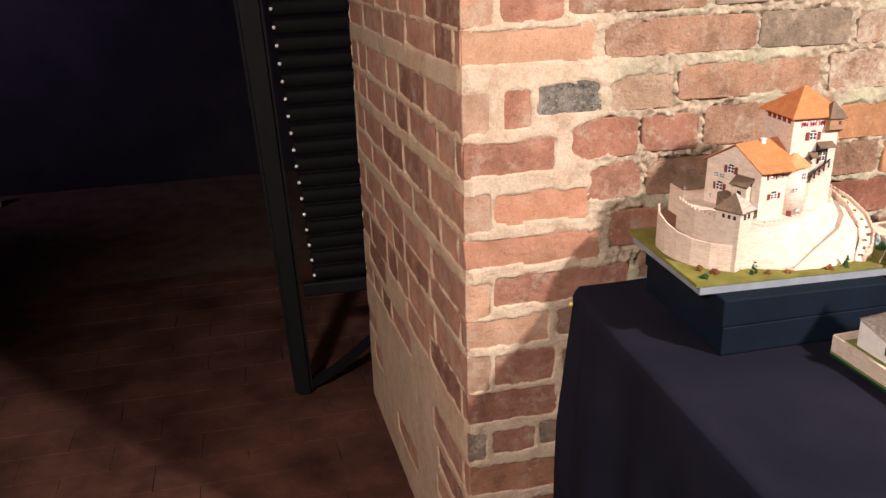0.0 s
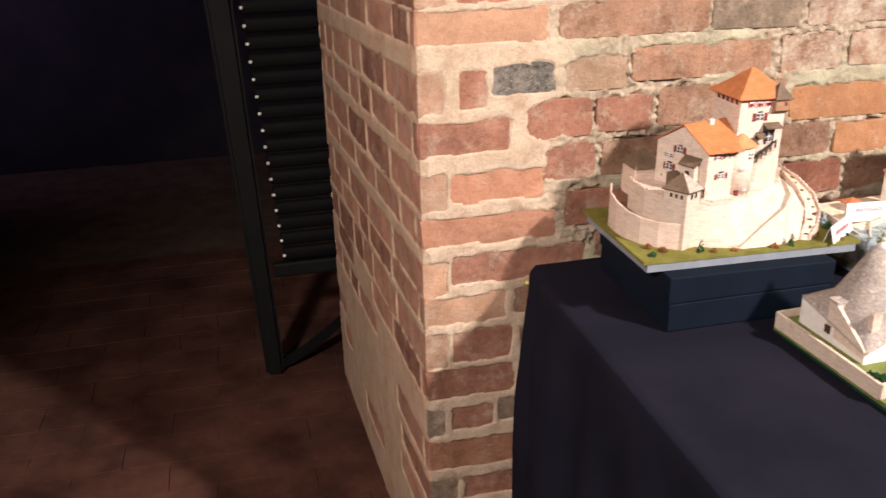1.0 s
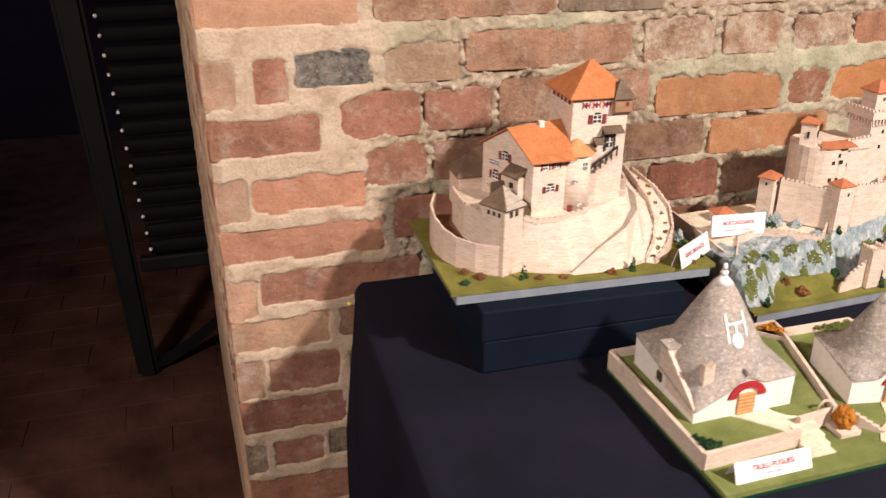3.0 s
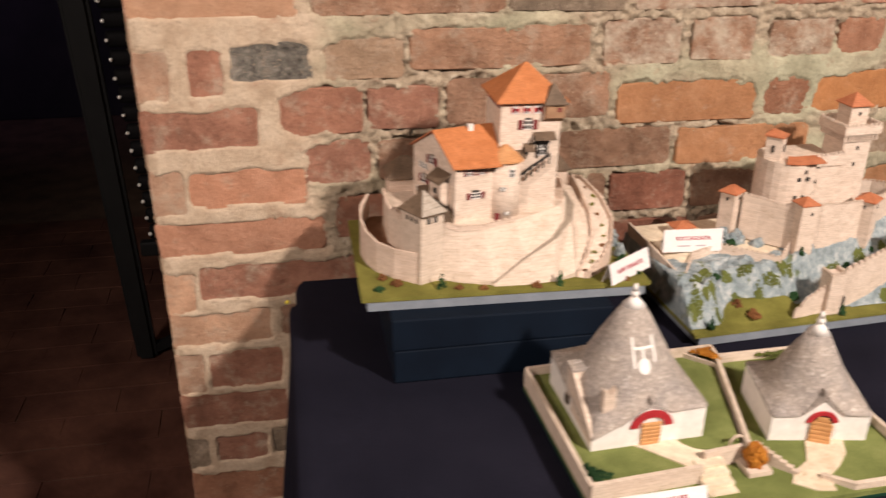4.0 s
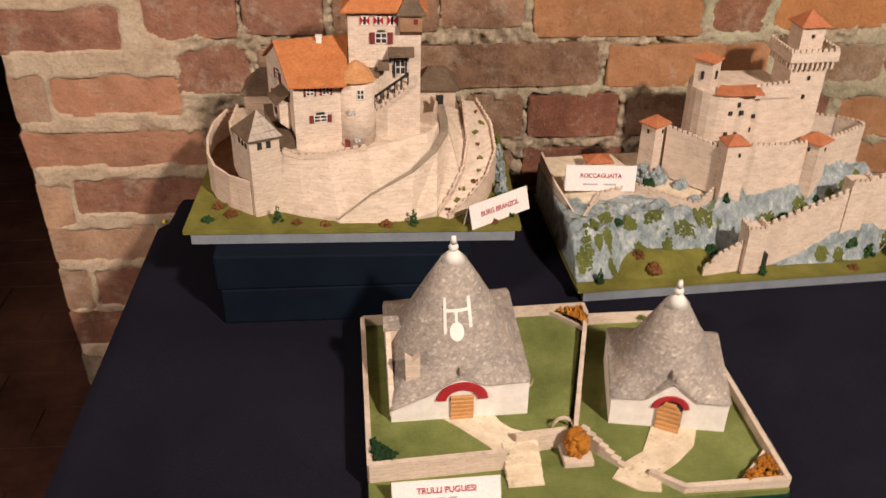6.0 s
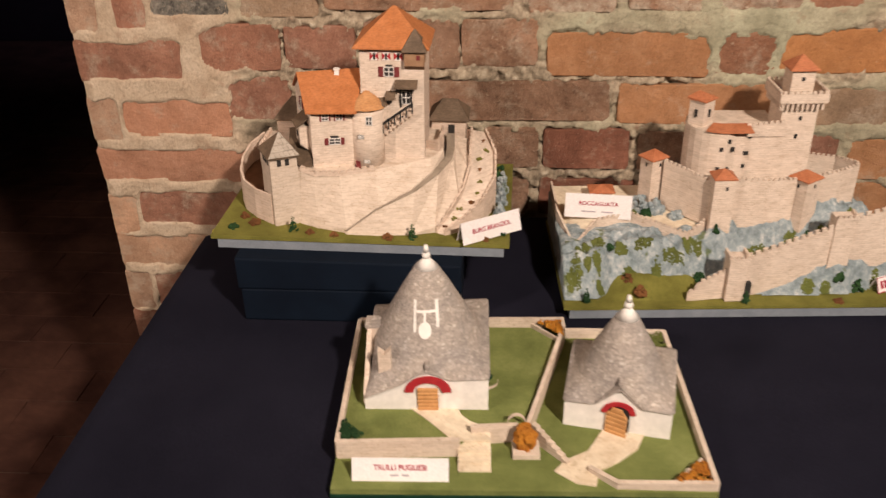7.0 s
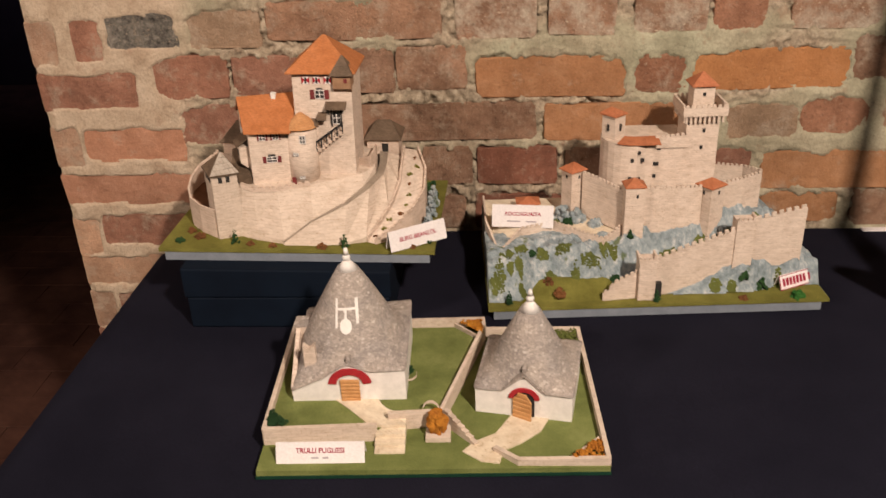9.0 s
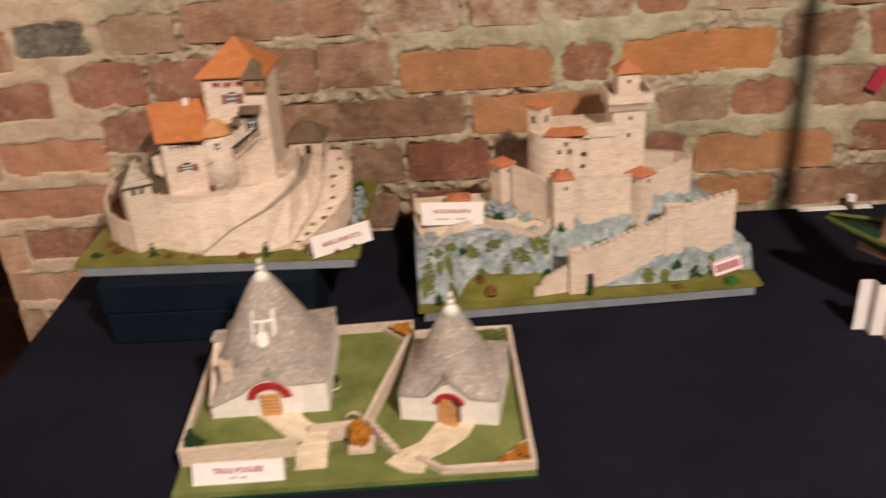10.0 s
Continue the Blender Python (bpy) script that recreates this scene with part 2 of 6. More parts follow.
GRASS = flock_mat("green_felt", (0.122, 0.143, 0.042), (0.180, 0.203, 0.064), (0.235, 0.255, 0.090))
OLIVE = flock_mat("olive_flock", (0.120, 0.112, 0.024), (0.178, 0.165, 0.038), (0.230, 0.210, 0.052))
BUSH = flock_mat("dark_green_sponge", (0.014, 0.036, 0.014), (0.026, 0.062, 0.023), (0.052, 0.100, 0.034))
RUST = flock_mat("rust_sponge", (0.286, 0.0945, 0.0195), (0.468, 0.189, 0.026), (0.624, 0.297, 0.039))
BROWNB = flock_mat("brown_sponge", (0.095, 0.042, 0.018), (0.175, 0.074, 0.028), (0.245, 0.115, 0.045))
GREENB = flock_mat("leaf_green_sponge", (0.025, 0.095, 0.020), (0.050, 0.150, 0.030), (0.09, 0.21, 0.05))
ROCK = rock_mat()
EDGE = plain("grey_blue_edging", (0.165, 0.185, 0.215), (0.215, 0.235, 0.265), 40, 0.6)
NAVYBOX = plain("navy_paper_box", (0.0016, 0.0043, 0.0105), (0.0027, 0.0070, 0.0155), 16, 0.7, 0.15, 300, 0.0006)
CLOTH = cloth_mat()
BLACK = plain("black_lacquer", (0.003, 0.0035, 0.004), (0.006, 0.0065, 0.007), 14, 0.65, 0.2)
BLACKPAD = plain("black_leather", (0.0014, 0.0014, 0.0021), (0.0028, 0.0028, 0.0035), 20, 0.75, 0.15, 200, 0.001)
# White, non-metal: the colour stands in for the glints on the studs.
STUD_GLINT = plain("stud_glint_white", (0.75, 0.75, 0.73), (0.85, 0.85, 0.82), 50, 0.15, 0.8)
YELLOW = plain("yellow_pin_head", (0.75, 0.62, 0.05), (0.85, 0.72, 0.10), 50, 0.35)
INK = plain("dark_print", (0.02, 0.018, 0.016), (0.035, 0.03, 0.028), 50, 0.7)
REDINK = plain("red_print", (0.27, 0.014, 0.035), (0.34, 0.026, 0.05), 80, 0.7)
MAROON = plain("maroon_print", (0.13, 0.022, 0.022), (0.19, 0.034, 0.032), 80, 0.7)
ARCHRED = plain("painted_red_arch", (0.30, 0.012, 0.02), (0.38, 0.025, 0.03), 80, 0.6)
GREYINK = plain("grey_print", (0.35, 0.30, 0.32), (0.45, 0.40, 0.42), 80, 0.7)
WOOD = plain("model_wood", (0.42, 0.20, 0.07), (0.54, 0.28, 0.11), 90, 0.6)
DARKWOOD = plain("dark_brown_wood", (0.045, 0.03, 0.02), (0.08, 0.055, 0.035), 60, 0.6)
COURT = plain("courtyard_brown", (0.16, 0.08, 0.045), (0.24, 0.13, 0.075), 60, 0.9)
PATHM = print_mat("printed_path_paper", (0.744, 0.644, 0.496), (0.632, 0.519, 0.381), 0.006, 0.011, 0.8, 0.8)
RAMP = plain("ramp_grey_paper", (0.23, 0.18, 0.135), (0.32, 0.26, 0.20), 60, 0.85)
GREENEDGE = plain("dark_green_edge", (0.004, 0.026, 0.015), (0.008, 0.042, 0.024), 40, 0.6)
# Near-black, so that the unlit room's shade is in the walls' colour.
DARKROOM = plain("room_shade_black", (0.018, 0.017, 0.022), (0.03, 0.028, 0.034), 4, 0.95)
PLASTER = plain("ceiling_plaster", (0.35, 0.30, 0.24), (0.42, 0.36, 0.29), 4, 0.95)
PAVER = plain("floor_paver", (0.032, 0.0100, 0.0066), (0.108, 0.047, 0.031), 3.8, 0.85, 0.25, 60, 0.002, 0.4)
JOINT = plain("floor_joint", (0.055, 0.034, 0.024), (0.11, 0.068, 0.046), 8, 0.95)


def slate_mat():
    m = Mat("grey_stone_roof_paper", 0.85, 0.2)
    cell = m.add("ShaderNodeTexVoronoi")
    cell.inputs["Scale"].default_value = 250
    edge = m.add("ShaderNodeTexVoronoi")
    edge.feature = "DISTANCE_TO_EDGE"
    edge.inputs["Scale"].default_value = 250
    bent = m.add("ShaderNodeMapping")
    bent.inputs["Scale"].default_value = (1.0, 1.0, 1.5)
    m.link(m.pos, bent.inputs["Vector"])
    for node in (cell, edge):
        m.link(bent.outputs["Vector"], node.inputs["Vector"])
    c = m.ramp(cell.outputs["Color"], [(0.15, (0.285, 0.248, 0.222)), (0.5, (0.345, 0.300, 0.268)), (0.8, (0.405, 0.355, 0.318)), (0.97, (0.53, 0.475, 0.43))])
    joint = m.ramp(edge.outputs["Distance"], [(0.0, grey(0.68)), (0.10, grey(1.0))])
    c = m.mix(0.8, c, joint, "MULTIPLY")
    big = m.ramp(m.noise(34, 3, 0.5), [(0.35, (0.86, 0.86, 0.87)), (0.65, (1.10, 1.07, 1.03))])
    c = m.mix(1.0, c, big, "MULTIPLY")
    # Glue glints painted in as sparse pale flecks.
    glint = m.ramp(m.noise(120, 5, 0.7), [(0.66, grey(0)), (0.71, grey(0.6))])
    m.colour(m.mix(glint, c, (0.60, 0.54, 0.48)))
    m.bump(m.noise(260, 4, 0.7), 0.7, 0.0018)
    return m.m


SLATE = slate_mat()

# ---- mesh helpers ----


def part(name, bm, material, parent=None, label="", smooth=False):
    """Links a bmesh as one mesh object under a thing or a part."""
    bmesh.ops.recalc_face_normals(bm, faces=bm.faces)
    me = bpy.data.meshes.new(name)
    bm.to_mesh(me)
    bm.free()
    me.materials.append(material)
    if smooth:
        for p in me.polygons:
            p.use_smooth = True
    ob = new(name, me)
    ob.parent = parent
    if label:
        tagged(ob, label)
    return ob


def thing(name, at, label, category, group=""):
    ob = new(name)
    ob.empty_display_size = 0.05
    ob.location = at
    bpy.context.view_layer.update()
    return tagged(ob, label, category, group)


def under(parent, ob):
    """Puts a part that was built in place under a parent that stands elsewhere."""
    ob.parent = parent
    ob.matrix_parent_inverse = root_matrix(parent).inverted()
    return ob


def root_matrix(ob):
    m = ob.matrix_parent_inverse @ ob.matrix_basis if ob.parent else ob.matrix_basis.copy()
    while ob.parent:
        ob = ob.parent
        m = (ob.matrix_parent_inverse @ ob.matrix_basis if ob.parent else ob.matrix_basis) @ m
    return m


def box(bm, x0, x1, y0, y1, z0, z1, bevel=0.0):
    m = Matrix.LocRotScale(((x0 + x1) / 2, (y0 + y1) / 2, (z0 + z1) / 2), None, (x1 - x0, y1 - y0, z1 - z0))
    made = bmesh.ops.create_cube(bm, size=1, matrix=m)["verts"]
    if bevel:
        edges = {e for v in made for e in v.link_edges}
        bmesh.ops.bevel(bm, geom=list(edges), offset=bevel, segments=2, affect="EDGES", profile=0.6)
    return bm


def boxm(x0, x1, y0, y1, z0, z1, bevel=0.0):
    return box(bmesh.new(), x0, x1, y0, y1, z0, z1, bevel)


def prism(bm, pts, low, high):
    """A polygon in plan, raised from low to high; both may be one value or one a corner."""
    n = len(pts)
    lo = low if isinstance(low, (list, tuple)) else [low] * n
    hi = high if isinstance(high, (list, tuple)) else [high] * n
    a = [bm.verts.new((x, y, z)) for (x, y), z in zip(pts, lo)]
    b = [bm.verts.new((x, y, z)) for (x, y), z in zip(pts, hi)]
    bm.faces.new(a[::-1])
    bm.faces.new(b)
    for i in range(n):
        j = (i + 1) % n
        bm.faces.new((a[i], a[j], b[j], b[i]))
    return bm


def loft(bm, *rings):
    """A closed skin over rings of points with as many points each, with a flat bottom and top."""
    made = [[bm.verts.new(p) for p in ring] for ring in rings]
    n = len(made[0])
    for a, b in zip(made, made[1:]):
        for i in range(n):
            j = (i + 1) % n
            bm.faces.new((a[i], a[j], b[j], b[i]))
    bm.faces.new(made[0][::-1])
    bm.faces.new(made[-1])
    return bm


def sheet(bm, quad, thick=0.002):
    """A thin flat panel with these corners as its underside."""
    return loft(bm, quad, [(x, y, z + thick) for x, y, z in quad])


def pyramid(bm, x0, x1, y0, y1, z, apex, over=0.0, ridge=0.0, thick=0.0015):
    """A hipped roof with a short ridge along x, if any, and a thin eave."""
    x0, x1, y0, y1 = x0 - over, x1 + over, y0 - over, y1 + over
    cx, cy = (x0 + x1) / 2, (y0 + y1) / 2
    low = [bm.verts.new(p) for p in ((x0, y0, z - thick), (x1, y0, z - thick), (x1, y1, z - thick), (x0, y1, z - thick))]
    e = [bm.verts.new(p) for p in ((x0, y0, z), (x1, y0, z), (x1, y1, z), (x0, y1, z))]
    t = [bm.verts.new((cx - ridge / 2, cy, apex)), bm.verts.new((cx + ridge / 2, cy, apex))]
    bm.faces.new(low[::-1])
    for i in range(4):
        j = (i + 1) % 4
        bm.faces.new((low[i], low[j], e[j], e[i]))
    bm.faces.new((e[0], e[1], t[1], t[0]))
    bm.faces.new((e[1], e[2], t[1]))
    bm.faces.new((e[2], e[3], t[0], t[1]))
    bm.faces.new((e[3], e[0], t[0]))
    return bm


def cone(bm, x, y, z0, z1, r0, r1, n=24):
    bmesh.ops.create_cone(bm, cap_ends=True, segments=n, radius1=r0, radius2=max(r1, 1e-5), depth=z1 - z0,
                          matrix=Matrix.Translation((x, y, (z0 + z1) / 2)))
    return bm


def ball(bm, x, y, z, r, n=10, squash=1.0):
    bmesh.ops.create_uvsphere(bm, u_segments=n, v_segments=max(6, n // 2 + 1), radius=r,
                              matrix=Matrix.Translation((x, y, z)) @ Matrix.Diagonal((1, 1, squash, 1)))
    return bm


def run(bm, pts, thick=0.003, crenel=0.0, pitch=0.006):
    """One continuous thin wall along points (x, y, bottom, top), mitred at its bends, with merlons of that height on top."""
    ways = [Vector((b[0] - a[0], b[1] - a[1])).normalized() for a, b in zip(pts, pts[1:])]
    shut = len(pts) > 3 and pts[0][:2] == pts[-1][:2]
    rings, offs = [], []
    for i, (x, y, lo, hi) in enumerate(pts):
        a = ways[i - 1] if i > 0 else (ways[-1] if shut else ways[0])
        b = ways[i] if i < len(ways) else (ways[0] if shut else ways[-1])
        d = (a + b).normalized() if (a + b).length > 1e-4 else b
        n = Vector((-d.y, d.x)) * (thick / 2 / max(0.5, d.dot(b)))
        offs.append(n)
        rings.append([bm.verts.new((x + s * n.x, y + s * n.y, z)) for s, z in ((-1, lo), (1, lo), (1, hi), (-1, hi))])
    for p, q in zip(rings, rings[1:]):
        for k in range(4):
            bm.faces.new((p[k], q[k], q[(k + 1) % 4], p[(k + 1) % 4]))
    bm.faces.new(rings[0])
    bm.faces.new(rings[-1][::-1])
    if crenel:
        for (xa, ya, la, ha), (xb, yb, lb, hb), d in zip(pts, pts[1:], ways):
            length = math.hypot(xb - xa, yb - ya)
            n = Vector((-d.y, d.x)) * thick / 2
            count = max(1, round(length / pitch))
            for i in range(count):
                f0, f1 = (i + 0.2) / count, (i + 0.78) / count
                p, q = Vector((xa, ya)) + d * length * f0, Vector((xa, ya)) + d * length * f1
                h0, h1 = ha + (hb - ha) * f0, ha + (hb - ha) * f1
                prism(bm, [(p.x - n.x, p.y - n.y), (q.x - n.x, q.y - n.y), (q.x + n.x, q.y + n.y), (p.x + n.x, p.y + n.y)],
                      [h0 - 0.0005] * 4, [h0 + crenel, h1 + crenel, h1 + crenel, h0 + crenel])
    return bm


def clump(bm, x, y, z, r, seed, squash=0.8, n=26):
    """A tuft of sponge: many small lumps heaped together."""
    rnd = random.Random(seed)
    for _ in range(n):
        a, u = rnd.uniform(0, 2 * math.pi), rnd.random()
        d = r * 0.72 * math.sqrt(u)
        h = r * squash * (1 - 0.8 * u) * rnd.uniform(0.2, 1.5)
        s = r * rnd.uniform(0.2, 0.42)
        m = Matrix.Translation((x + d * math.cos(a), y + d * math.sin(a), z + h)) @ Euler((rnd.uniform(0, 3), rnd.uniform(0, 3), rnd.uniform(0, 3))).to_matrix().to_4x4() @ Matrix.Diagonal((s, s * rnd.uniform(0.6, 1), s * rnd.uniform(0.6, 1), 1))
        bmesh.ops.create_icosphere(bm, subdivisions=1, radius=1, matrix=m)
    return bm


def text_mesh(body, size, material, name, parent, m, squeeze=1.0, bold=0.0):
    cu = bpy.data.curves.new(name, "FONT")
    cu.body, cu.size, cu.align_x, cu.align_y = body, size, "CENTER", "CENTER"
    cu.extrude, cu.offset = 0.0002, bold
    tmp = bpy.data.objects.new(name + "_tmp", cu)
    scene.collection.objects.link(tmp)
    bpy.context.view_layer.update()
    me = bpy.data.meshes.new_from_object(tmp.evaluated_get(bpy.context.evaluated_depsgraph_get()))
    bpy.data.objects.remove(tmp)
    me.transform(m @ Matrix.Diagonal((squeeze, 1, 1, 1)))
    me.materials.clear()
    me.materials.append(material)
    ob = new(name, me)
    ob.parent = parent
    return ob


def bars(bm, m, rows):
    """Plain bars for writing: rows of (x, y, width, height) on a card's face."""
    for x, y, w, h in rows:
        bmesh.ops.create_cube(bm, size=1, matrix=m @ Matrix.Translation((x, y, 0.0003)) @ Matrix.Diagonal((w, h, 0.0005, 1)))
    return bm

# ---- the room ----
FLOOR = -0.08
LEAN_BACK = math.tan(radians(2.5))  # the pier's side face turns away a little
DEPTH = 1.17


def slab(name, x0, x1, y0, y1, z0, z1, material, label, category):
    return tagged(part(name, boxm(x0, x1, y0, y1, z0, z1), material), label, category, kind="structure")


# Closed box of walls and ceiling, mostly unseen, added to keep the room dark.
slab("wall_far", -3.4, 3.4, 4.2, 4.4, FLOOR, 2.75, DARKROOM, "near-black wall deep in the unlit room, its shade put in the colour", "wall")
slab("wall_left", -3.4, -3.2, -3.4, 4.2, FLOOR, 2.75, DARKROOM, "near-black side wall of the unlit room, its shade put in the colour", "wall")
slab("wall_right", 3.2, 3.4, -3.4, 4.2, FLOOR, 2.75, DARKROOM, "unseen near-black side wall that keeps the room dark", "wall")
slab("wall_near", -3.4, 3.4, -3.6, -3.4, FLOOR, 2.75, DARKROOM, "unseen near-black wall behind the visitor that keeps the room dark", "wall")
slab("ceiling", -3.4, 3.4, -3.6, 4.4, 2.75, 2.9, PLASTER, "unseen plaster ceiling that closes the room", "ceiling")
floor = slab("floor", -3.4, 3.4, -3.6, 4.4, FLOOR - 0.12, FLOOR - 0.004, JOINT, "floor of worn reddish brick pavers", "floor")


def mortar_bed(name, frame_, length, z0, z1, step, bricks, seed, rubble, label, skip=None):
    """Mortar pressed between bricks: nearly flush in the joints, ragged along their edges, sunk behind their faces.
    frame_ maps (along, out, up) to the room; bricks: (start, end, bottom, top, corner radius)."""
    nx, nz = int(length / step) + 1, int((z1 - z0) / step) + 1
    ss, zs = np.linspace(0, length, nx), np.linspace(z0, z1, nz)
    S, Z = np.meshgrid(ss, zs, indexing="ij")
    dist = np.full(S.shape, 1.0)
    for a0, a1, b0, b1, r in bricks:
        dx, dz = np.maximum(a0 - S, S - a1) + r, np.maximum(b0 - Z, Z - b1) + r
        out_ = np.hypot(np.maximum(dx, 0), np.maximum(dz, 0)) + np.minimum(np.maximum(dx, dz), 0) - r
        dist = np.minimum(dist, out_)
    verts, faces, grit, kept = [], [], [], {}
    for i in range(nx):
        for k in range(nz):
            s, z, d = ss[i], zs[k], float(dist[i, k])
            loose = 0.0
            if skip and skip(s, z):
                continue
            if d > -0.012:
                wob = noise.noise(Vector((s * 38, z * 38, seed)))
                fine = noise.noise(Vector((s * 130, z * 130, seed + 9)))
                old = rubble * min(1.0, max(0.0, (s - 0.20) / 0.15))
                sound = min(1.0, max(0.0, (s - 0.90) / 0.12)) * min(1.0, max(0.0, (1.20 - z) / 0.03)) * min(1.0, max(0.0, (z - 0.84) / 0.03))
                loose = old * min(1.0, max(0.0, 0.72 - 0.62 * sound + 1.5 * noise.noise(Vector((s * 6, z * 12, seed + 4)))))
                d += (0.0036 + 0.0034 * old) * wob + (0.0018 + 0.0026 * old) * fine + 0.0042 * old * noise.noise(Vector((s * 15, z * 15, seed + 70)))
                h = 0.0056 + 0.0012 * wob + 0.0005 * fine
                if loose:
                    lump = noise.noise(Vector((s * 62, z * 85, seed + 30)))
                    h += loose * (0.0105 * lump + 0.0065 * fine - 0.0045)
                groove = max(0.0, 1 - abs(d - 0.0020) / 0.0045) * max(0.0, noise.noise(Vector((s * 16, z * 16, seed + 50))) + 0.42 * old + 0.25 * loose)
                h -= (0.0155 - 0.007 * sound) * groove
                if d < 0:
                    h -= 0.0125 * min(1.0, -d / 0.0045)
            else:
                h = -0.010
            if s < 0.014:
                h *= s / 0.014
            kept[i, k] = len(verts)
            grit.append(loose)
            verts.append(frame_ @ Vector((s, h, z)))
    for i in range(nx - 1):
        for k in range(nz - 1):
            q = [kept.get(c) for c in ((i, k), (i + 1, k), (i + 1, k + 1), (i, k + 1))]
            if None not in q:
                faces.append(q)
    me = bpy.data.meshes.new(name)
    me.from_pydata(verts, [], faces)
    me.polygons.foreach_set("use_smooth", [True] * len(faces))
    me.attributes.new("grit", "FLOAT", "POINT").data.foreach_set("value", grit)
    ob = new(name, me)
    tagged(ob, label)
    return ob


SIDE = Vector((-LEAN_BACK, 1, 0)).normalized()


def build_wall():
    bm = bmesh.new()
    back = SIDE * DEPTH
    prism(bm, [(0.014, 0.014), (3.2, 0.014), (3.2, DEPTH), (back.x + 0.014, back.y)], FLOOR, 2.75)
    return tagged(part("wall_brick", bm, MORTAR), "old brick wall and pier with thick crumbling lime mortar", "brick wall", kind="structure")


wall = build_wall()


def brick_mesh(seed):
    """A worn unit brick, 1 wide and high, that stands 1 proud: sides, narrow shoulder and a slightly hollow face."""
    rnd = random.Random(seed)
    rim = []
    base = [(-0.5, -0.38), (-0.5, 0.38), (-0.48, 0.49), (-0.16, 0.5), (0.18, 0.5), (0.48, 0.49), (0.5, 0.37), (0.5, -0.37), (0.48, -0.49), (0.14, -0.5), (-0.18, -0.5), (-0.48, -0.49)]
    for x, z in base:
        rim.append((x + rnd.uniform(-0.008, 0.008), z + rnd.uniform(-0.03, 0.03)))
    bm = bmesh.new()
    rings = []
    for inset, y in ((0.0, 0.0), (0.0, -0.8), (0.03, -1.0)):
        rings.append([bm.verts.new((x * (1 - inset * 0.45), y * rnd.uniform(0.92, 1.06), z * (1 - inset * 1.6))) for x, z in rim])
    n = len(rim)
    for a, b in zip(rings, rings[1:]):
        for i in range(n):
            j = (i + 1) % n
            bm.faces.new((a[i], b[i], b[j], a[j]))
    bm.faces.new(rings[-1])
    bmesh.ops.triangulate(bm, faces=[f for f in bm.faces if len(f.verts) > 4])
    bmesh.ops.recalc_face_normals(bm, faces=bm.faces)
    me = bpy.data.meshes.new("brick")
    bm.to_mesh(me)
    bm.free()
    return me


SHAPES = {}


def brick(kind, m, seed):
    key = (kind, seed % 7)
    if key not in SHAPES:
        SHAPES[key] = brick_mesh(100 + seed % 7)
        SHAPES[key].materials.append(BRICKS[kind])
    ob = new("brick", SHAPES[key])
    ob.parent = wall
    ob.matrix_basis = m
    return ob


# Each course: bricks from the pier's corner on, as (start, end, bottom, top, kind), from the top down.
COURSES = []


def course(*bricks):
    COURSES.append(list(bricks))


course((0.002, 0.053, 1.304, 1.372, "p"), (0.074, 0.185, 1.308, 1.376, "r"), (0.195, 0.456, 1.318, 1.372, "b"), (0.48, 0.70, 1.322, 1.376, "g"))
course((0.002, 0.243, 1.236, 1.294, "a"), (0.270, 0.564, 1.238, 1.294, "b"), (0.578, 0.762, 1.236, 1.296, "g"), (0.785, 1.0, 1.236, 1.29, "w"),
       (1.03, 1.15, 1.238, 1.29, "r"))
course((0.002, 0.045, 1.114, 1.184, "p"), (0.076, 0.128, 1.118, 1.187, "r"), (0.140, 0.259, 1.139, 1.193, "k"), (0.284, 0.402, 1.139, 1.194, "t"),
       (0.418, 0.708, 1.149, 1.207, "b"), (0.738, 0.864, 1.147, 1.212, "w"), (0.891, 0.994, 1.149, 1.212, "w"), (1.03, 1.142, 1.152, 1.204, "w"),
       (1.158, 1.234, 1.152, 1.204, "e"), (1.28, 1.421, 1.152, 1.208, "w"))
course((0.002, 0.171, 1.034, 1.095, "r"), (0.213, 0.335, 1.051, 1.120, "r"), (0.350, 0.458, 1.056, 1.117, "r"), (0.478, 0.624, 1.057, 1.126, "b"),
       (0.634, 0.748, 1.061, 1.128, "b"), (0.770, 1.017, 1.046, 1.107, "n"), (1.029, 1.116, 1.049, 1.109, "e"), (1.130, 1.382, 1.053, 1.114, "o"),
       (1.388, 1.505, 1.064, 1.135, "b"))
course((0.002, 0.049, 0.926, 0.998, "p"), (0.056, 0.240, 0.936, 0.993, "c"), (0.245, 0.345, 0.968, 1.033, "r"), (0.365, 0.54, 0.968, 1.03, "b"),
       (0.558, 0.865, 0.970, 1.029, "b"), (0.886, 1.128, 0.966, 1.025, "n"), (1.194, 1.309, 0.968, 1.018, "t"), (1.318, 1.425, 0.973, 1.030, "e"),
       (1.453, 1.626, 0.977, 1.043, "b"))
course((0.001, 0.266, 0.852, 0.908, "c"), (0.292, 0.44, 0.868, 0.936, "r"), (0.46, 0.655, 0.88, 0.945, "b"), (0.674, 0.754, 0.886, 0.950, "b"),
       (0.769, 0.904, 0.886, 0.949, "d"), (0.925, 1.10, 0.885, 0.945, "b"), (1.13, 1.24, 0.88, 0.94, "r"), (1.265, 1.495, 0.873, 0.935, "n"),
       (1.532, 1.641, 0.897, 0.950, "d"))
